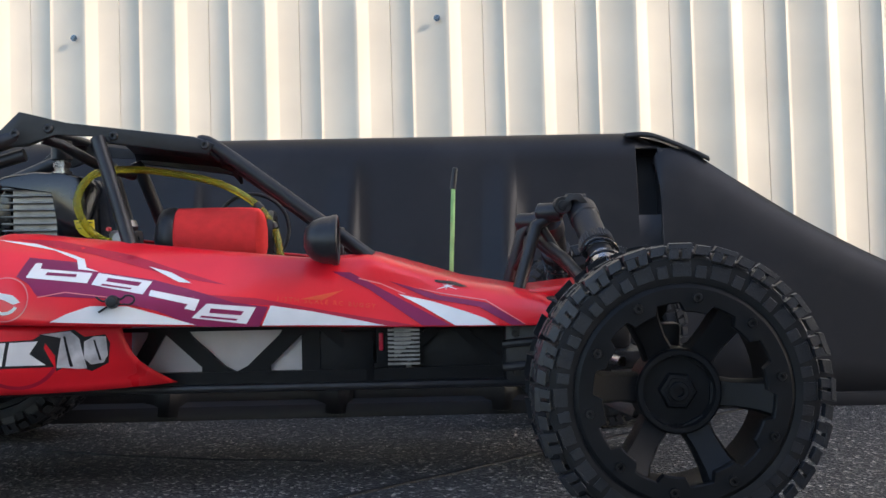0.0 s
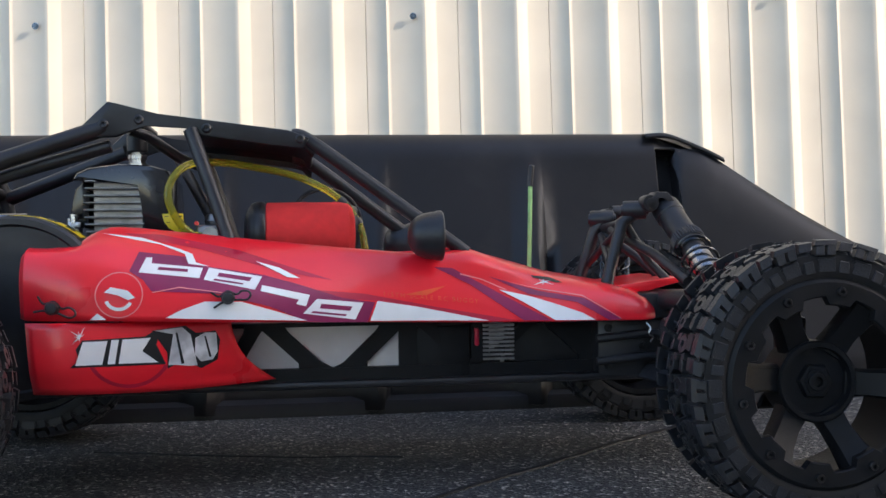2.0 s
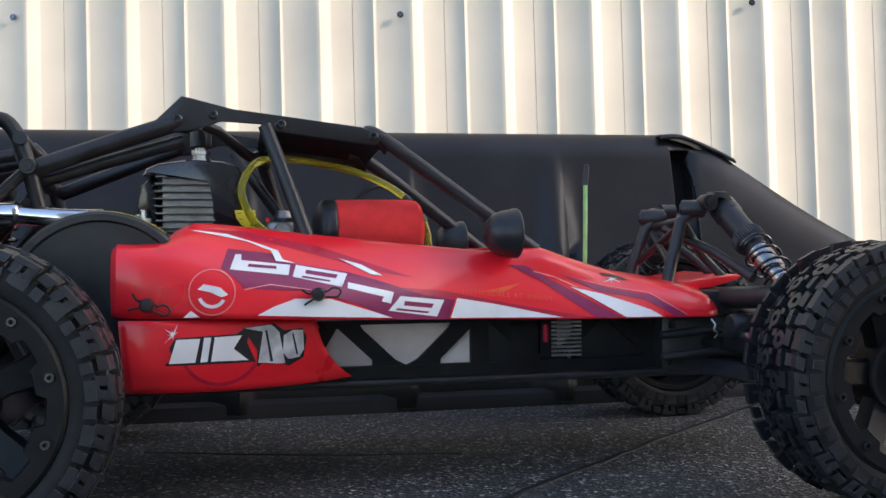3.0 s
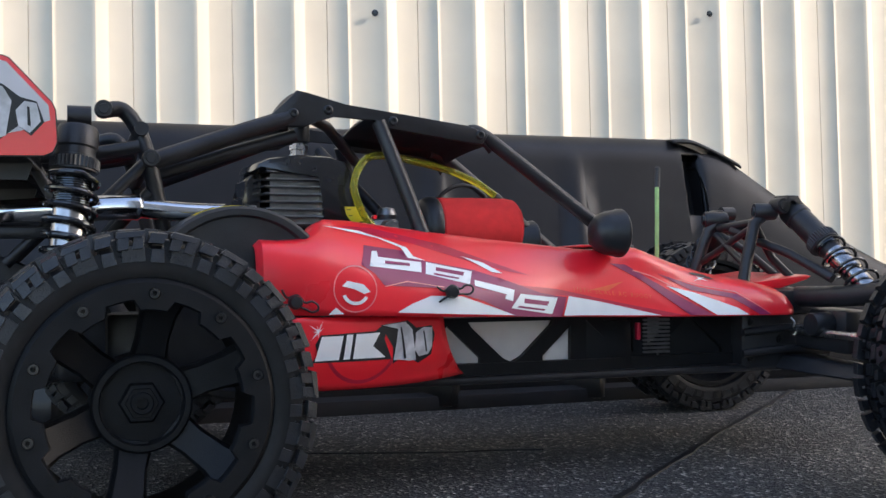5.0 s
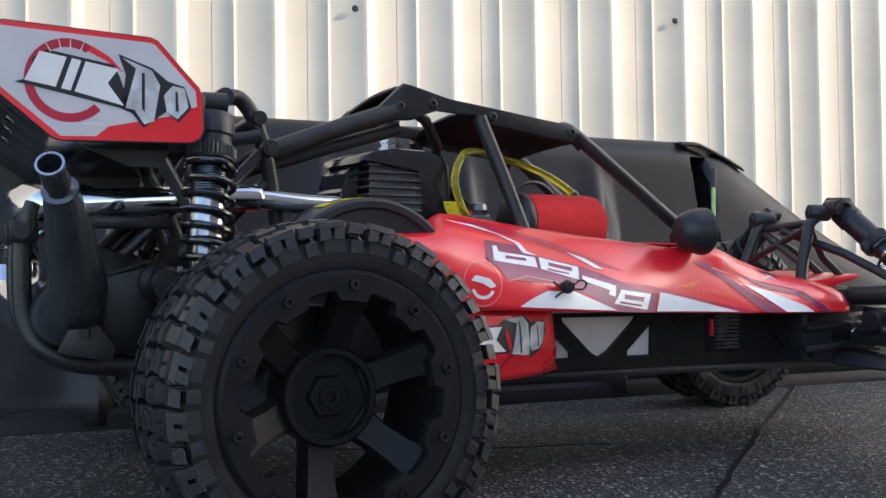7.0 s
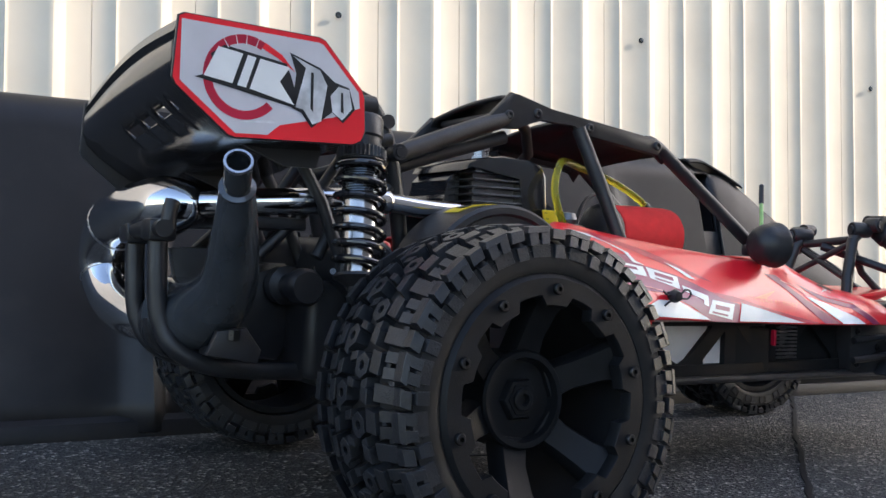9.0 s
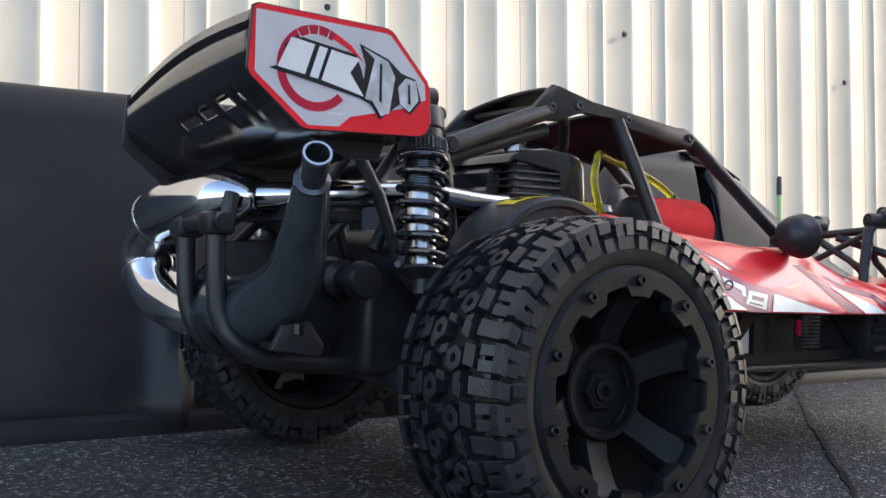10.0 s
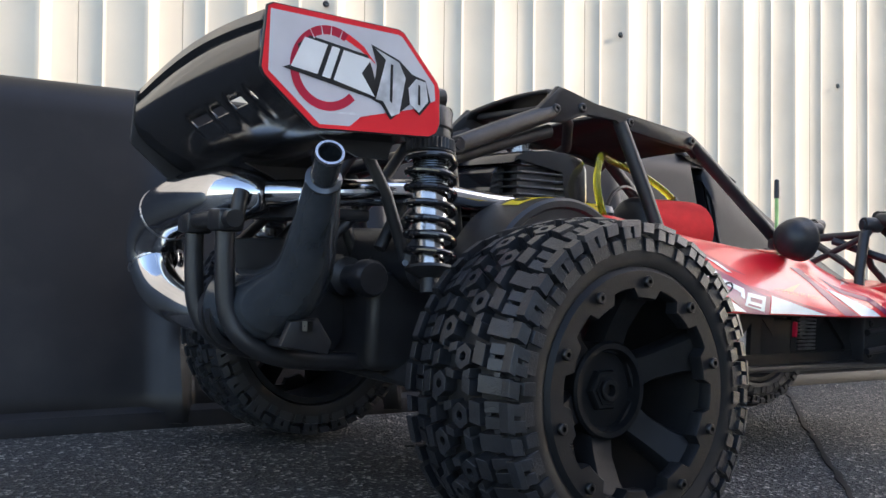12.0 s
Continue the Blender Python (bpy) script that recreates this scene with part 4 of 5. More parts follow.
knuckle("knuckle", (0.549, -0.014, 0.2115), 0.0070, 0.008, tower, 0, 0)
knuckle("knuckle", (0.531, 0.056, 0.2000), 0.0078, 0.012, tower, 0, 70)
knuckle("knuckle", (0.538, 0.064, 0.2020), 0.0075, 0.009, tower, 0, 0)
bm = bmesh.new()
prism(bm, [(0.546, 0.2085), (0.553, 0.2205), (0.563, 0.2205), (0.570, 0.2115), (0.566, 0.2090), (0.560, 0.2165), (0.555, 0.2165), (0.550, 0.2065)], -0.022, -0.006, None, 0.001)
part("damper_yoke", bm, PLASTIC, tower)


def arm(name, a, b, w0, w1, h):
    """A tapering suspension arm."""
    bm = bmesh.new()
    a, b = Vector(a), Vector(b)
    q = []
    for p, w in ((a, w0), (a.lerp(b, 0.5), (w0 + w1) * 0.42), (b, w1)):
        q.append([bm.verts.new(p + Vector((dx * w, 0, dz * h))) for dx, dz in ((-1, -0.5), (-0.6, 0.5), (0.6, 0.5), (1, -0.5))])
    for s, e in zip(q, q[1:]):
        for i in range(4):
            bm.faces.new((s[i], s[(i + 1) % 4], e[(i + 1) % 4], e[i]))
    bm.faces.new(q[0][::-1])
    bm.faces.new(q[-1])
    bmesh.ops.bevel(bm, geom=list(bm.edges), offset=h * 0.15, segments=1, affect="EDGES")
    return part(name, bm, PLASTIC, buggy)


for s in (0, 1):
    f = (lambda p: p) if s == 0 else (lambda p: far(p, 0.017, 0.0))
    bar("upper_front_arm", [f((0.556, -0.030, 0.133)), f((0.566, -0.080, 0.136)), f((0.578, -0.125, 0.141)), f((0.586, -0.170, 0.140))], 0.0088, buggy, curve=4, seg=16)
    arm("lower_front_arm", f((0.555, -0.030, 0.078)), f((0.585, -0.165, 0.072)), 0.024, 0.014, 0.012)
    bar("steering_link", [f((0.553, -0.02, 0.104)), f((0.548, -0.12, 0.106)), f((0.565, -0.165, 0.104))], 0.0034, buggy, STEEL)
    bm = bmesh.new()
    lathe(bm, [(0, -0.012), (0.010, -0.012), (0.013, -0.008), (0.013, 0.010), (0.006, 0.014), (0.006, 0.035), (0, 0.035)], pose(*f((0.590, -0.178, 0.0905)), 0, 0, 180 * s), 20)
    box(bm, [f((0.580, -0.176, 0.065))[i] + (-0.0, -0.006, 0)[i] for i in range(3)], [f((0.600, -0.176, 0.13))[i] + (0, 0.006, 0)[i] for i in range(3)], 0.003)
    part("steering_knuckle", bm, PLASTIC, buggy)
    arm("lower_rear_arm", f((0.01, -0.02, 0.088)), f((0.0, -0.150, 0.075)), 0.040, 0.018, 0.016)
    bar("upper_rear_link", [f((-0.01, -0.03, 0.145)), f((-0.005, -0.150, 0.135))], 0.0045, buggy)
    bm = bmesh.new()
    tube(bm, [f((0.0, -0.03, 0.115)), f((0.0, -0.10, 0.103)), f((0.0, -0.19, 0.0945))], [0.0075, 0.0055, 0.0075], 14)
    part("drive_shaft", bm, DARKSTEEL, buggy)
    bm = bmesh.new()
    box(bm, [f((-0.016, -0.152 - 0.004, 0.07))[i] for i in range(3)] if not s else (-0.016, f((0, -0.152, 0))[1] - 0.006, 0.07), (0.016, f((0, -0.152, 0))[1] + 0.008, 0.140), 0.004)
    part("hub_carrier", bm, PLASTIC, buggy)


# ---- roll cage ----
def cage():
    root = bar("roll_cage", [(0.020, -0.024, 0.236), (0.070, -0.017, 0.2545), (0.121, -0.010, 0.2725)], 0.0068, buggy, label="matt black nylon roll cage", curve=4)
    A = {
        "rear_hoop": [(-0.012, -0.024, 0.270), (0.000, -0.020, 0.271), (0.010, -0.021, 0.258), (0.017, -0.024, 0.236), (0.024, -0.022, 0.205), (0.030, -0.020, 0.172)],
        "centre_bar": [(0.185, -0.017, 0.270), (0.200, -0.027, 0.227), (0.2155, -0.037, 0.180)],
        "front_pillar": [(0.262, -0.008, 0.2665), (0.276, -0.009, 0.262), (0.335, -0.014, 0.219), (0.397, -0.020, 0.173)],
    }
    for name, pts in A.items():
        bar(name, pts, 0.0056, root, curve=4)
        bar(name, [far(p, 0.042, 0.08) for p in pts], 0.0056, root, curve=4)
    bar("rear_bar", [far(p, 0.042, 0.10) for p in [(0.020, -0.024, 0.236), (0.121, -0.010, 0.2725)]], 0.0060, root)
    bar("lower_rear_bar", [(0.024, -0.010, 0.228), (0.070, -0.006, 0.243), (0.124, -0.004, 0.259)], 0.0052, root)
    bar("inner_brace", [(0.138, -0.004, 0.2715), (0.150, 0.004, 0.2675), (0.172, 0.030, 0.252), (0.190, 0.070, 0.246)], 0.0042, root)
    bar("inner_brace", [(0.165, 0.095, 0.256), (0.190, 0.040, 0.215), (0.205, 0.010, 0.190)], 0.0045, root)
    bar("rear_cross_tube", [(0.012, -0.030, 0.258), (0.010, 0.040, 0.252), (0.012, 0.110, 0.246)], 0.0050, root)
    bar("rear_cross_tube", [(0.017, -0.032, 0.2365), (0.015, 0.110, 0.226)], 0.0050, root)
    for y0 in (-0.024, 0.108):
        bar("rear_strut", [(0.016, y0, 0.236), (-0.020, y0 - 0.008, 0.200), (-0.04, y0 - 0.01, 0.165)], 0.0042, root)
        bar("rear_strut", [(0.018, y0, 0.215), (-0.012, y0 + 0.01, 0.180), (-0.03, y0 + 0.02, 0.150)], 0.0042, root)
    for p in ((-0.013, -0.030, 0.270), (0.018, -0.030, 0.2375)):
        knuckle("cage_joint", p, 0.0060, 0.0075, root)
        knuckle("cage_joint", far(p, 0.042, 0.08), 0.0060, 0.0075, root)
    # roof panel with the raised scoop at its back edge
    bm = bmesh.new()
    prof = [(0.1215, 0.2905), (0.128, 0.2912), (0.142, 0.2865), (0.160, 0.2815), (0.185, 0.2785), (0.225, 0.2745), (0.258, 0.2705), (0.2725, 0.2655), (0.279, 0.258)]
    cols = []
    for x, z in prof:
        col = []
        for k in range(13):
            u = k / 12
            y = -0.0125 + 0.117 * u
            rise = 0.0035 * math.sin(math.pi * u) * (1 if x < 0.2 else 0.6)
            side = -0.007 if k in (0, 12) else 0
            col.append(bm.verts.new((x, y, z + rise + side - 0.09 * (y + 0.0125))))
        cols.append(col)
    for i, (a, b) in enumerate(zip(cols, cols[1:])):
        if prof[i][0] < 0.14 or prof[i][0] > 0.18:
            for k in range(12):
                bm.faces.new((a[k], b[k], b[k + 1], a[k + 1]))
    roof = part("roof_panel", bm, PLASTIC, root, "matt black moulded roof panel", angle=50)
    mod = roof.modifiers.new("thick", "SOLIDIFY")
    mod.thickness, mod.offset = 0.003, -1
    # side cheeks that carry the bolts
    for y0, dz in ((-0.0155, 0.0), (0.0985, -0.0085)):
        bm = bmesh.new()
        prism(bm, [(0.101, 0.2700 + dz), (0.1235, 0.2918 + dz), (0.129, 0.2905 + dz), (0.160, 0.2810 + dz), (0.205, 0.2770 + dz), (0.259, 0.2705 + dz), (0.2755, 0.2645 + dz), (0.270, 0.2560 + dz), (0.240, 0.2600 + dz), (0.192, 0.2660 + dz), (0.183, 0.2735 + dz), (0.152, 0.2752 + dz), (0.140, 0.2695 + dz), (0.130, 0.2650 + dz), (0.110, 0.2640 + dz)], y0, y0 + 0.007, None, 0.0016)
        cheek = part("roof_side", bm, PLASTIC, root)
        if dz == 0.0:
            for bx, bz in ((0.1205, 0.2745), (0.1465, 0.2780), (0.197, 0.2715), (0.268, 0.2635)):
                b2 = bmesh.new()
                lathe(b2, [(0.0010, -0.0002), (0.0013, -0.0016), (0.0026, -0.0018), (0.0038, -0.0008), (0.0040, 0.001)], pose(bx, y0, bz), 14)
                part("bolt", b2, INK, cheek)
    # roof stay down to the engine
    bm = bmesh.new()
    lathe(bm, [(0, 0), (0.0075, 0), (0.0085, 0.001), (0.0085, 0.020), (0, 0.020)], pose(0.137, 0.045, 0.258, 90, 0, 0), 20)
    box(bm, (0.126, -0.010, 0.2745), (0.148, 0.092, 0.2800), 0.002)
    part("stay_block", bm, PLASTIC, root)


cage()


# ---- engine ----
def engine():
    bm = bmesh.new()
    box(bm, (0.100, 0.000, 0.140), (0.158, 0.082, 0.190), 0.004)
    eng = part("engine", bm, GLOSS, buggy, "black two-stroke engine with grey cooling fins")
    bm = bmesh.new()
    vs = prism(bm, [(0.094, 0.2330), (0.097, 0.2385), (0.106, 0.2425), (0.128, 0.2455), (0.152, 0.2445), (0.164, 0.2410), (0.169, 0.2330), (0.172, 0.187), (0.146, 0.187), (0.146, 0.2320)], 0.000, 0.082, None, 0.003)
    part("engine_cover", bm, GLOSS, eng, "gloss black plastic engine cowl")
    bm = bmesh.new()
    box(bm, (0.108, 0.012, 0.186), (0.148, 0.070, 0.236))
    core = part("cylinder_core", bm, FIN, eng)
    for i in range(8):
        z = 0.1925 + i * 0.0056
        bm = bmesh.new()
        box(bm, (0.1015 + 0.0005 * abs(i - 4), 0.0005, z), (0.1475, 0.078, z + 0.0017), 0.0006, None, 1)
        part("cooling_fin", bm, FIN, core)
    bm = bmesh.new()
    lathe(bm, [(0, 0.0), (0.0085, 0.0), (0.0085, 0.004), (0.0065, 0.0045), (0.0065, 0.0075), (0.0075, 0.008), (0.0075, 0.0115), (0.0048, 0.012), (0.0048, 0.030), (0, 0.030)], pose(0.137, 0.045, 0.2445, 90, 0, 0), 6)
    part("plug_nut", bm, STEEL, eng, "bright steel hexagon nut")
    bm = bmesh.new()
    box(bm, (0.090, 0.002, 0.196), (0.100, 0.016, 0.201), 0.001)
    lathe(bm, [(0, 0), (0.0028, 0), (0.0028, 0.011), (0, 0.011)], pose(0.094, 0.004, 0.196, 90, 0, 0), 6)
    lathe(bm, [(0, 0), (0.0022, 0), (0.0022, 0.008), (0, 0.008)], pose(0.090, 0.010, 0.196, 90, 0, 0), 6)
    box(bm, (0.086, 0.004, 0.188), (0.098, 0.02, 0.197), 0.001)
    part("head_bolts", bm, STEEL, eng)
    bm = bmesh.new()
    prism(bm, [(0.0885, 0.199), (0.0885, 0.212), (0.0915, 0.215), (0.0915, 0.226), (0.0985, 0.233), (0.101, 0.236), (0.104, 0.230), (0.102, 0.196)], 0.022, 0.076, None, 0.0015)
    part("cylinder_shroud", bm, GLOSS, eng)
    # recoil starter on the far side
    bm = bmesh.new()
    lathe(bm, [(0, 0.10), (0.03, 0.10), (0.036, 0.094), (0.036, 0.082), (0, 0.082)], pose(0.125, 0, 0.19), 28)
    part("pull_start", bm, PLASTIC, eng)
    # clutch cover with its warning label
    bm = bmesh.new()
    c = pose(0.0710, -0.062, 0.1400)
    lathe(bm, [(0, -0.024), (0.0565, -0.024), (0.0580, -0.0265), (0.0620, -0.0265), (0.0640, -0.0240), (0.0640, 0.022), (0.058, 0.026), (0, 0.026)], c, 64)
    cov = part("clutch_cover", bm, PLASTIC, buggy, "round black clutch cover with a yellow label")
    bm = bmesh.new()
    lathe(bm, [(0.0642, -0.010), (0.0646, -0.010), (0.0646, 0.008), (0.0642, 0.008)], c, 96)
    cut = [v for v in bm.verts if not 48 < math.degrees(math.atan2(v.co.z - 0.1400, v.co.x - 0.0710)) < 118]
    bmesh.ops.delete(bm, geom=cut, context="VERTS")
    part("warning_label", bm, YELLOW, cov)
    bm = bmesh.new()
    for k in range(5):
        aa = radians(58 + 12 * k)
        p = Vector((0.0710 + 0.0648 * math.cos(aa), -0.062 - 0.001, 0.1400 + 0.0648 * math.sin(aa)))
        box(bm, (-0.0035, -0.005, -0.0002), (0.0035, 0.004, 0.0002), 0, Matrix.Translation(p) @ pose(0, 0, 0, 0, 90 - math.degrees(aa), 0))
    part("label_print", bm, INK, cov)
    # carburettor, choke lever tag, hose, filter
    bm = bmesh.new()
    box(bm, (0.186, 0.004, 0.176), (0.208, 0.030, 0.198), 0.003)
    lathe(bm, [(0, -0.012), (0.006, -0.012), (0.0065, -0.010), (0.0065, 0.006), (0, 0.006)], pose(0.198, 0.004, 0.190), 16)
    lathe(bm, [(0, 0), (0.007, 0), (0.008, 0.003), (0.006, 0.008), (0, 0.009)], pose(0.200, 0.012, 0.198, 90, 0, 0), 16)
    for dx, dz in ((0.0, 0.0), (0.012, 0.006), (0.015, -0.006)):
        lathe(bm, [(0, -0.006), (0.0026, -0.006), (0.0026, 0.004), (0, 0.004)], pose(0.190 + dx, 0.002, 0.185 + dz), 6)
    carb = part("carburettor", bm, FIN, buggy, "bright alloy carburettor")
    bm = bmesh.new()
    lathe(bm, [(0, -0.003), (0.0016, -0.003), (0.0018, 0.002), (0, 0.002)], pose(0.187, 0.002, 0.199), 14)
    part("idle_screw", bm, RED, carb)
    bm = bmesh.new()
    prism(bm, [(0.1615, 0.2065), (0.1775, 0.2065), (0.1780, 0.1925), (0.1715, 0.1925), (0.1665, 0.1955), (0.1630, 0.2005)], -0.0055, -0.0042, None, 0.0004)
    tag = part("yellow_tag", bm, YELLOW, buggy, "small yellow choke tag with black marks")
    bm = bmesh.new()
    for x, z, w, h in ((0.1635, 0.2040, 0.0030, 0.0005), (0.1650, 0.1995, 0.0026, 0.0005), (0.1735, 0.2040, 0.0030, 0.0009), (0.1735, 0.1945, 0.0032, 0.0009)):
        box(bm, (x, -0.0058, z), (x + w, -0.0054, z + h))
    part("tag_marks", bm, INK, tag)
    bar("fuel_hose", [(0.196, 0.004, 0.188), (0.184, -0.008, 0.191), (0.173, -0.013, 0.203), (0.167, -0.013, 0.223), (0.178, -0.004, 0.2425), (0.200, 0.016, 0.2475), (0.228, 0.034, 0.2455), (0.268, 0.038, 0.2365), (0.298, 0.033, 0.220), (0.316, 0.028, 0.197), (0.321, 0.026, 0.170)], 0.0030, buggy, HOSE, 12, "clear yellow fuel hose", 8)
    for p, q in (((0.300, 0.0325, 0.218), (0.3045, 0.0315, 0.2135)), ((0.3135, 0.029, 0.2015), (0.316, 0.028, 0.197))):
        bar("hose_clip", [p, q], 0.0040, buggy, INK)
    m = pose(0.2395, 0.012, 0.1905, 0, 0, -90)
    bm = bmesh.new()
    lathe(bm, [(0.010, 0.0), (0.0225, 0.0), (0.0245, 0.002), (0.0248, 0.030), (0.0245, 0.060), (0.0235, 0.066), (0.020, 0.0695), (0.012, 0.0715), (0, 0.072)], m, 40)
    filt = part("air_filter", bm, FOAM, buggy, "red foam air filter with a black rim")
    bm = bmesh.new()
    lathe(bm, [(0, -0.016), (0.012, -0.016), (0.020, -0.013), (0.0238, -0.010), (0.0252, -0.006), (0.0252, -0.001), (0.0238, 0.001), (0, 0.001)], m, 40)
    part("filter_base", bm, PLASTIC, filt)
    bm = bmesh.new()
    mm = pose(0.3085, 0.044, 0.190, 0, 0, -90)
    lathe(bm, [(0.016, 0), (0.0225, 0.0), (0.0235, 0.002), (0.0225, 0.006), (0.016, 0.006)], mm, 36, True)
    for k in range(10):
        a = 2 * math.pi * k / 10
        lathe(bm, [(0, -0.0005), (0.0016, -0.0005), (0.0016, 0.0072), (0, 0.0072)], mm @ Matrix.Translation((0.0195 * math.cos(a), 0, 0.0195 * math.sin(a))), 8)
    part("filler_ring", bm, PLASTIC, buggy)
    # steering wheel rim behind the filter
    bm = bmesh.new()
    c = Vector((0.290, 0.080, 0.198))
    tube(bm, [c + Vector((0.031 * math.cos(2 * math.pi * k / 40), 0.006 * math.cos(2 * math.pi * k / 40), 0.031 * math.sin(2 * math.pi * k / 40))) for k in range(40)] + [c + Vector((0.031, 0.006, 0))], 0.0018, 8, False)
    part("cable_loop", bm, PLASTIC, buggy)


engine()


# ---- lamps on the bonnet ----
def lamp(c):
    m = pose(*c, 0, 0, -90) @ Matrix.Scale(1.08, 4)
    bm = bmesh.new()
    lathe(bm, [(0, -0.0145), (0.005, -0.0140), (0.0100, -0.0120), (0.0138, -0.008), (0.0160, -0.002), (0.0170, 0.005), (0.0176, 0.0060), (0.0177, 0.0090), (0.0168, 0.0100), (0.0155, 0.0092), (0.0150, 0.0065), (0, 0.0055)], m, 36)
    ob = part("lamp_pod", bm, PLASTIC, buggy, "black round lamp pod")
    bm = bmesh.new()
    box(bm, Vector(c) + Vector((-0.008, 0.010, -0.010)), Vector(c) + Vector((0.004, 0.022, 0.000)), 0.003)
    part("lamp_bracket", bm, PLASTIC, ob)


lamp((0.363, -0.049, 0.1870))
lamp((0.358, 0.106, 0.180))

# antenna
bm = bmesh.new()
tube(bm, [(0.4620, 0.044, 0.148), (0.4640, 0.047, 0.195), (0.4655, 0.050, 0.234)], 0.0019, 10)
ant = part("antenna", bm, GREEN, buggy, "pale green antenna tube with a black cap")
bm = bmesh.new()
tube(bm, [(0.4648, 0.0492, 0.229), (0.4660, 0.0505, 0.238), (0.4672, 0.0518, 0.2465), (0.4674, 0.0520, 0.2475)], [0.0026, 0.0026, 0.0024, 0.0014], 10)
part("antenna_cap", bm, INK, ant)

# red plate ahead of the tower
bm = bmesh.new()
prism(bm, [(0.520, 0.1455), (0.572, 0.1515), (0.578, 0.1500), (0.572, 0.1470), (0.545, 0.1400), (0.520, 0.1400)], -0.022, 0.080, None, 0.0015)
part("nose_plate", bm, RED, buggy)
bar("body_clip_wire", [(0.534, -0.050, 0.117), (0.5365, -0.052, 0.113), (0.5350, -0.052, 0.109), (0.5385, -0.052, 0.106), (0.537, -0.050, 0.102)], 0.0007, buggy, STEEL, 6, "", 5)


# ---- exhaust ----
def exhaust():
    bm = bmesh.new()
    tube(bm, smooth_path([(0.068, -0.030, 0.2000), (0.040, -0.034, 0.2005), (0.012, -0.034, 0.2030)], 4), 0.0068, 20)
    tube(bm, smooth_path([(0.012, -0.034, 0.2030), (0.0, -0.034, 0.2035), (-0.045, -0.032, 0.2010), (-0.085, -0.022, 0.1985), (-0.105, -0.005, 0.1970)], 5), [0.0070, 0.0080] + [0.0088] * 19, 20)
    ex = part("exhaust", bm, CHROME, buggy, "chromed tuned exhaust with a dark tail cone")
    bm = bmesh.new()
    p = smooth_path([(-0.105, -0.005, 0.1965), (-0.116, 0.010, 0.1960), (-0.125, 0.034, 0.1935), (-0.131, 0.066, 0.1900), (-0.134, 0.095, 0.1830), (-0.134, 0.117, 0.1660), (-0.132, 0.118, 0.1480), (-0.130, 0.098, 0.1290), (-0.124, 0.062, 0.1190), (-0.114, 0.030, 0.1170)], 6)
    n = len(p)
    tube(bm, p, [(0.0090 + 0.0110 * min(1, (i / 9) ** 0.8)) * (1 - 0.45 * max(0, (i / n - 0.68) / 0.32)) for i in range(n)], 28)
    part("header_bend", bm, CHROME, ex, "polished chrome bend")
    for k in (0.44, 0.66):
        i = int(k * n)
        bm = bmesh.new()
        d = (p[i + 1] - p[i]).normalized()
        tube(bm, [p[i] - d * 0.0016, p[i] - d * 0.0006, p[i] + d * 0.0006, p[i] + d * 0.0016], [0.0198, 0.0205, 0.0205, 0.0198], 28)
        part("weld_seam", bm, STEEL, ex)
    bm = bmesh.new()
    q = smooth_path([(-0.112, 0.026, 0.1260), (-0.108, 0.002, 0.1250), (-0.108, -0.028, 0.1310), (-0.107, -0.057, 0.1475), (-0.1145, -0.0855, 0.1750), (-0.1224, -0.108, 0.2018)], 6)
    rr = [0.0238 - 0.0143 * max(0, (i / (len(q) - 1) - 0.3) / 0.7) for i in range(len(q))]
    tube(bm, q, rr, 28)
    part("tail_cone", bm, ENAMEL, ex, "gloss black steel silencer cone")
    bm = bmesh.new()
    a, b = Vector((-0.1222, -0.1075, 0.2010)), Vector((-0.1300, -0.1285, 0.2150))
    d = (b - a).normalized()
    m = Matrix.Translation(a) @ d.to_track_quat("Y", "Z").to_matrix().to_4x4()
    L = (b - a).length
    lathe(bm, [(0.0092, 0), (0.0102, 0.001), (0.0102, 0.003), (0.0076, 0.004), (0.0076, L), (0.0066, L), (0.0066, 0.006), (0, 0.006)], m, 28)
    part("tail_pipe", bm, ENAMEL, ex)
    bm = bmesh.new()
    lathe(bm, [(0.0078, L - 0.0015), (0.0078, L + 0.0006), (0.0065, L + 0.0006), (0.0065, L - 0.0015)], m, 28, True)
    part("pipe_lip", bm, STEEL, ex)
    for yy in (0.020, 0.033):
        bm = bmesh.new()
        lathe(bm, [(0.0205, -0.004), (0.0238, -0.003), (0.0238, 0.003), (0.0205, 0.004)], pose(-0.111, yy, 0.1195, 0, 0, 8), 28, True)
        part("exhaust_clamp", bm, PLASTIC, ex)
    bm = bmesh.new()
    prism(bm, [(-0.118, 0.106), (-0.086, 0.100), (-0.084, 0.108), (-0.094, 0.122), (-0.112, 0.120)], -0.056, -0.050, None, 0.001)
    box(bm, (-0.112, -0.052, 0.103), (-0.088, -0.022, 0.109), 0.002)
    part("exhaust_mount", bm, PLASTIC, ex)
    bm = bmesh.new()
    lathe(bm, [(0, 0), (0.0035, 0), (0.0035, 0.006), (0, 0.006)], pose(-0.103, -0.060, 0.115, 90, 0, 0), 6)
    part("mount_bolt", bm, BOLT, ex)


exhaust()


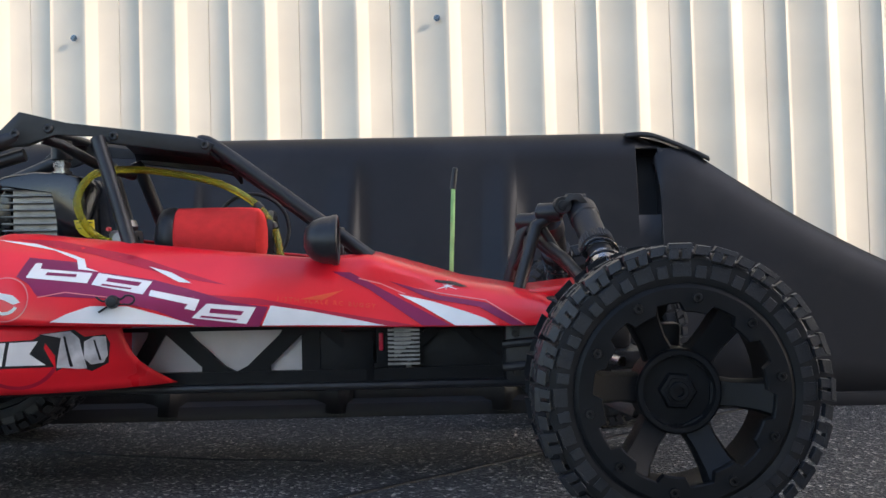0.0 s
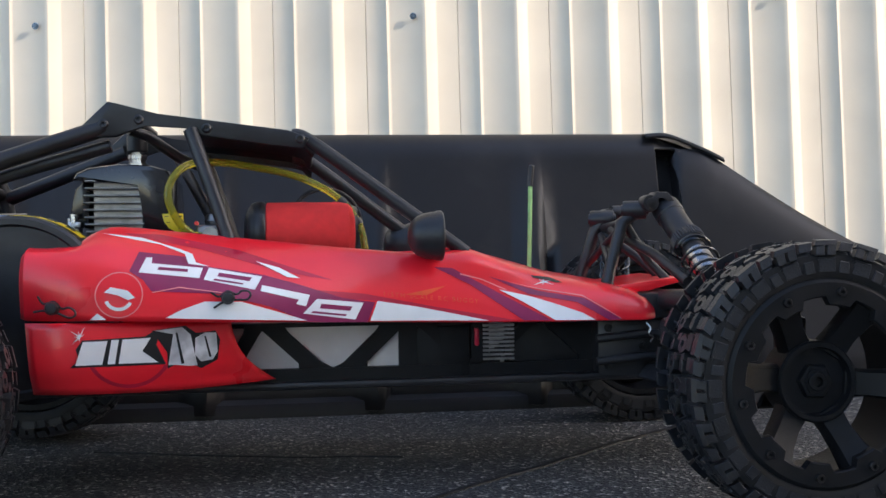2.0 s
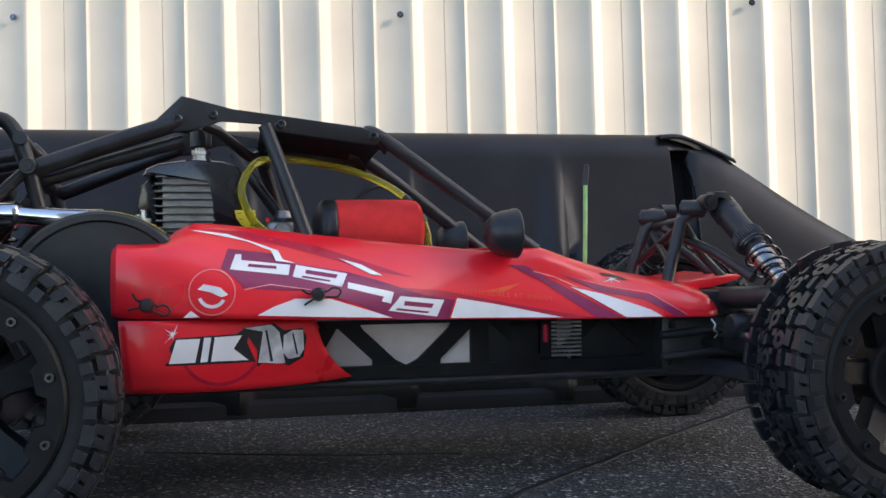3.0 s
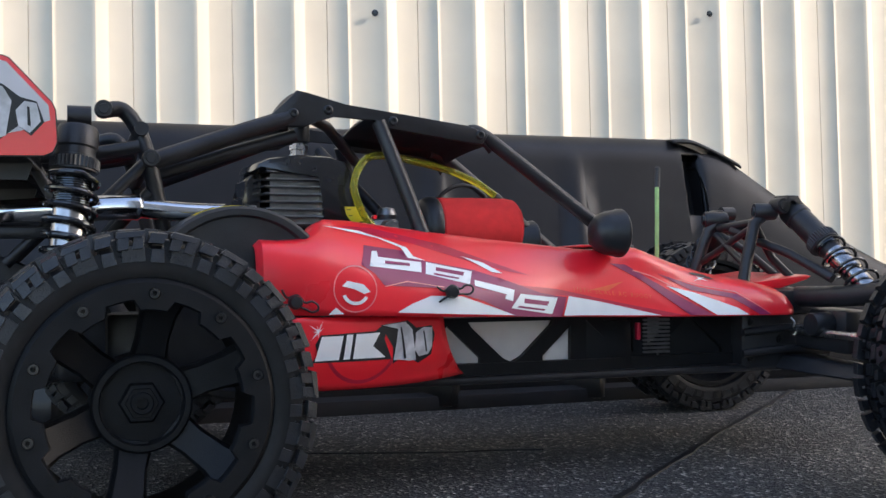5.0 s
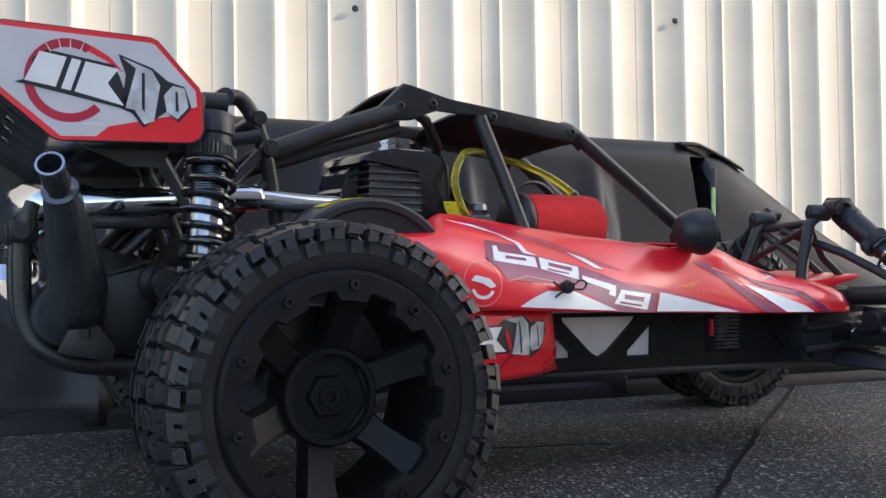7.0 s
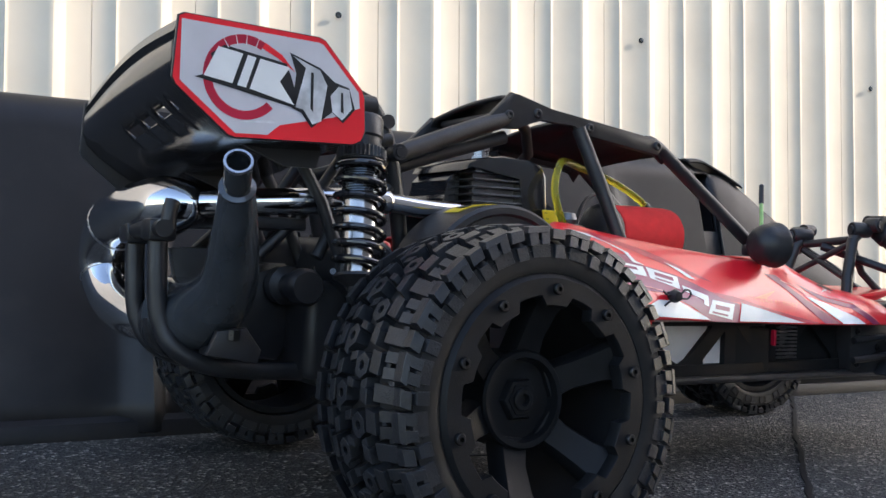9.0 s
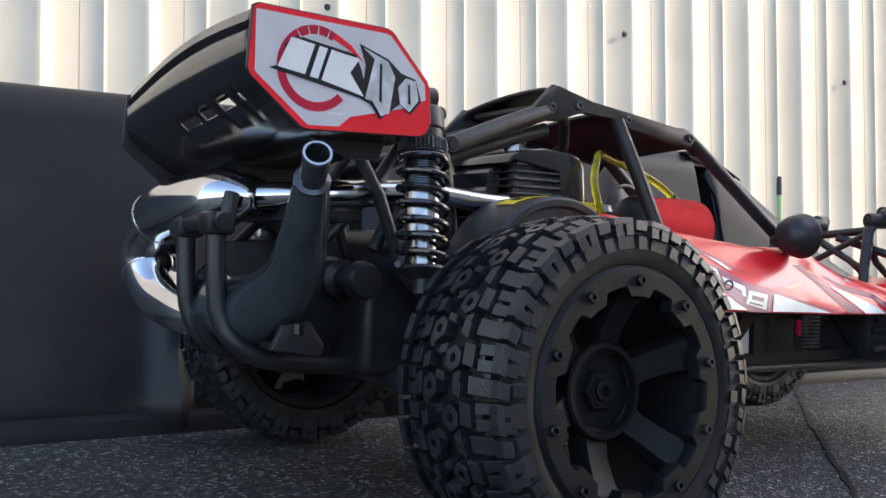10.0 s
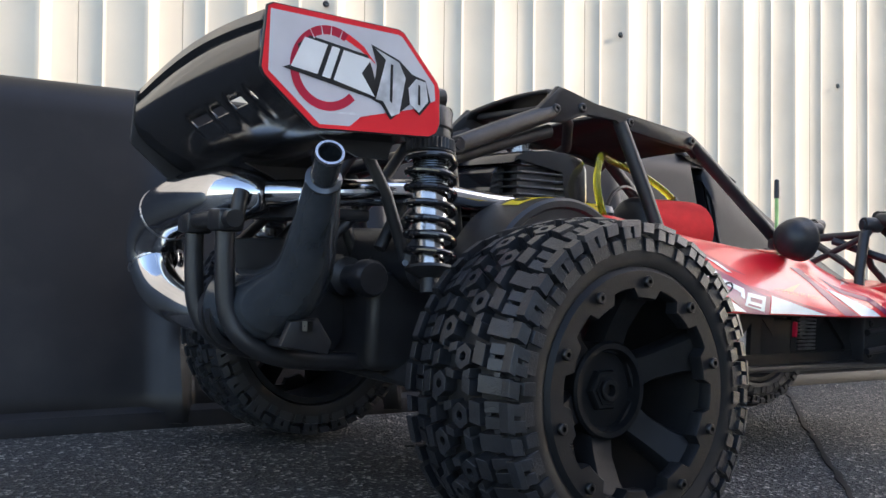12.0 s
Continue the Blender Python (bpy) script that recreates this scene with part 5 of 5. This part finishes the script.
# ---- rear guard tubes ----
for y, dz in ((-0.010, 0.0), (0.040, -0.002)):
    g = bar("rear_guard", [(-0.135, y + 0.002, 0.180 + dz), (-0.1355, y, 0.150), (-0.133, y - 0.002, 0.122), (-0.122, y - 0.008, 0.104), (-0.095, y - 0.010, 0.094), (-0.040, y - 0.006, 0.090)], 0.0062, buggy, label="black bent guard tube", curve=5)
    bm = bmesh.new()
    box(bm, (-0.144, y - 0.008, 0.172 + dz), (-0.126, y + 0.012, 0.186 + dz), 0.003)
    part("guard_socket", bm, PLASTIC, g)
bar("guard_cross_bar", [(-0.137, -0.026, 0.180), (-0.137, 0.055, 0.178)], 0.0055, buggy)
bar("guard_stay", [(-0.133, -0.020, 0.180), (-0.132, -0.020, 0.190), (-0.130, -0.019, 0.197)], 0.0048, buggy, curve=4)
bar("guard_stay", [(-0.133, 0.050, 0.180), (-0.110, 0.06, 0.190), (-0.02, 0.07, 0.190)], 0.0045, buggy, curve=4)
for y in (-0.036, 0.030, 0.092):
    w = bar("wing_strut", [(0.010, y, 0.245), (-0.030, y, 0.238), (-0.070, y, 0.236), (-0.105, y, 0.240)], 0.0046, buggy, curve=4)
    bar("strut_brace", [(-0.060, y, 0.236), (-0.040, y - 0.004, 0.200), (-0.025, y - 0.006, 0.160)], 0.0042, w)
    bar("strut_brace", [(-0.020, y, 0.238), (-0.045, y + 0.010, 0.195), (-0.075, y + 0.014, 0.165)], 0.0038, w)
bm = bmesh.new()
box(bm, (-0.095, -0.030, 0.182), (-0.045, 0.085, 0.190), 0.002)
part("rear_deck", bm, PLASTIC, buggy)
bm = bmesh.new()
prism(bm, [(-0.118, 0.168), (-0.082, 0.170), (-0.035, 0.152), (-0.035, 0.128), (-0.060, 0.120), (-0.110, 0.128)], 0.020, 0.030, None, 0.002)
part("rear_plate", bm, PLASTIC, buggy)
bm = bmesh.new()
prism(bm, [(-0.085, 0.150), (-0.045, 0.160), (-0.030, 0.120), (-0.050, 0.095), (-0.090, 0.100)], 0.000, 0.060, None, 0.004)
brace = part("rear_brace", bm, PLASTIC, buggy, "black ribbed gear case end")
for y in (0.006, 0.019, 0.032, 0.045):
    bm = bmesh.new()
    prism(bm, [(-0.094, 0.104), (-0.090, 0.148), (-0.060, 0.160), (-0.060, 0.150), (-0.080, 0.140), (-0.084, 0.104)], y, y + 0.0035, None, 0.0008)
    part("rib", bm, PLASTIC, brace)
for y, z in ((0.003, 0.108), (0.027, 0.104), (0.056, 0.108), (0.003, 0.143), (0.056, 0.143)):
    bm = bmesh.new()
    lathe(bm, [(0, -0.0030), (0.0017, -0.0030), (0.0019, -0.0014), (0.0034, -0.0014), (0.0036, 0.002)], pose(-0.0885 + 0.08 * (z - 0.104), y, z, 0, 0, -90), 12)
    part("bolt", bm, BOLT, brace)
for y0, y1 in ((-0.046, -0.004), (0.064, 0.106)):
    bm = bmesh.new()
    lathe(bm, [(0, y0), (0.010, y0), (0.012, y0 + 0.003), (0.012, y0 + 0.012), (0.008, y0 + 0.015), (0.008, y1 - 0.012), (0.013, y1 - 0.009), (0.013, y1), (0, y1)], pose(-0.050, 0, 0.146), 20)
    part("cross_shaft", bm, PLASTIC, brace)


# ---- rear wing ----
def wing():
    up = [(-0.156, 0.2935), (-0.1525, 0.2952), (-0.073, 0.2925), (-0.0690, 0.2910), (-0.0445, 0.2650), (-0.0425, 0.2600), (-0.0415, 0.2400), (-0.0440, 0.2345), (-0.0490, 0.2320), (-0.122, 0.2300), (-0.1265, 0.2312), (-0.1565, 0.2560), (-0.1585, 0.2600)]

    def plate_at(y, dz):
        bm = bmesh.new()
        prism(bm, [(x, z + dz) for x, z in up], y, y + 0.0024, None, 0.0005)
        return bm

    # one moulded sheet: lip, groove, rear face with slots, floor
    blade = bmesh.new()
    prof = [(-0.1440, 0.2925), (-0.1530, 0.2915), (-0.1552, 0.2860), (-0.1525, 0.2832), (-0.1560, 0.2795), (-0.1558, 0.2690), (-0.1525, 0.2615), (-0.1465, 0.2558), (-0.1415, 0.2520), (-0.1270, 0.2420), (-0.1140, 0.2350), (-0.0950, 0.2325), (-0.0520, 0.2340)]
    n = 44
    slots = (7, 10, 11, 12, 13, 16, 17, 18, 19, 21, 22, 23, 24, 25, 26)
    cols = []
    for k in range(n + 1):
        u = k / n
        y = -0.0965 + 0.203 * u
        cols.append([blade.verts.new((x, y, z - 0.024 * u + 0.008 * math.sin(math.pi * u) * max(0, min(1, (z - 0.255) / 0.03)))) for x, z in prof])
    for k, (a, b) in enumerate(zip(cols, cols[1:])):
        for i in range(len(prof) - 1):
            if not (i == 7 and k in slots):
                blade.faces.new((a[i], b[i], b[i + 1], a[i + 1]))
    w = part("rear_wing", blade, GLOSS, buggy, "black moulded rear wing with a white and red end plate", angle=50)
    mod = w.modifiers.new("thick", "SOLIDIFY")
    mod.thickness, mod.offset = 0.002, 0
    for u in (0.12, 0.62, 0.9):
        bm = bmesh.new()
        y = -0.0965 + 0.203 * u
        prism(bm, [(-0.112, 0.2350 - 0.024 * u), (-0.056, 0.2345 - 0.024 * u), (-0.060, 0.222 - 0.024 * u), (-0.080, 0.222 - 0.024 * u)], y, y + 0.003)
        part("wing_rib", bm, PLASTIC, w)
    p = part("end_plate", plate_at(-0.1000, 0), PLASTIC, w, "white and red end plate", smooth=False)
    part("end_plate", plate_at(0.1065, -0.027), PLASTIC, w, "plain black end plate", smooth=False)
    flat = lambda x, z: -0.1000

    def pd(name, o, material, d):
        decal(name, o, material, p, d, flat, 0.05)

    pd("red_field", [(-0.1008 + (x + 0.1008) * 0.988, 0.2625 + (z - 0.2625) * 0.978) for x, z in up], RED, 0.0003)
    pd("white_field", [(-0.1540, 0.2915), (-0.0735, 0.2890), (-0.0705, 0.2880), (-0.0470, 0.2630), (-0.0460, 0.2540), (-0.0630, 0.2470), (-0.0960, 0.2395), (-0.1030, 0.2335), (-0.1220, 0.2328), (-0.1540, 0.2585)], PLATE, 0.0006)
    pd("grey_flash", [(-0.125, 0.2390), (-0.095, 0.2425), (-0.098, 0.2402)], LETTER, 0.0008)
    pd("dark_ring", ring_outline(-0.118, 0.2640, 0.0185, 0.0235, 60, 318, 36), DEEP, 0.0009)
    pd("dark_ring", [(-0.1060, 0.2845), (-0.0960, 0.2790), (-0.0875, 0.2700), (-0.0985, 0.2768), (-0.1085, 0.2815)], RED, 0.0009)
    for an in (70, 88, 104, 122):
        t, w2 = radians(an), radians(1.0)
        pd("ray", [(-0.118 + r * math.cos(t + e), 0.2640 + r * math.sin(t + e)) for r, e in ((0.0180, -w2), (0.0240, -w2 * 0.2), (0.0240, w2 * 0.2), (0.0180, w2))], WHITE, 0.0013)
    s, c = math.sin(radians(-9)), math.cos(radians(-9))

    def turned(o):
        return [(-0.118 + (x * c - z * s), 0.2665 + (x * s + z * c)) for x, z in o]

    k = 1.28
    pd("letter_backing", turned([(-0.021 * k, -0.0075 * k), (-0.013 * k, -0.003 * k), (-0.016 * k, 0.004 * k), (-0.011 * k, 0.0092 * k), (0.018 * k, 0.0092 * k), (0.0215 * k, 0.004 * k), (0.0285 * k, -0.0092 * k), (-0.004 * k, -0.0080 * k)]), INK, 0.0012)
    for o in ([(-0.0175, -0.0060), (-0.0045, -0.0060), (-0.0022, 0.0078), (-0.0135, 0.0078)],
              [(-0.0022, -0.0062), (0.0018, -0.0062), (0.004, 0.0078), (0.0, 0.0078)],
              [(0.0035, -0.0062), (0.0250, -0.0078), (0.0165, 0.0005), (0.0200, 0.0078), (0.0058, 0.0078)]):
        pd("slanted_block", turned([(x * k, z * k) for x, z in o]), WHITE, 0.0018)
    pd("brush_backing", turned([(0.024, 0.0185), (0.044, 0.0150), (0.054, 0.0095), (0.064, 0.0085), (0.070, -0.003), (0.0640, -0.0125), (0.0560, -0.0080), (0.0450, -0.0200), (0.0370, -0.0130), (0.0310, -0.0120), (0.0300, 0.0080)]), INK, 0.0012)
    for o in ([(0.0265, 0.0170), (0.0440, 0.0135), (0.0500, 0.0060), (0.0500, -0.0150), (0.0450, -0.0180), (0.0380, -0.0110), (0.0330, -0.0110), (0.0350, 0.0125)],
              [(0.0530, 0.0010), (0.0570, 0.0075), (0.0640, 0.0075), (0.0680, -0.0030), (0.0630, -0.0110), (0.0560, -0.0080)]):
        pd("brush_block", turned(o), LETTER, 0.0018)
    for o in ([(0.0385, 0.0110), (0.0402, 0.0110), (0.0440, -0.0110), (0.0420, -0.0095)], [(0.0590, 0.0045), (0.0604, 0.0045), (0.0630, -0.0070), (0.0610, -0.0065)]):
        pd("ink_bar", turned(o), INK, 0.0023)


wing()
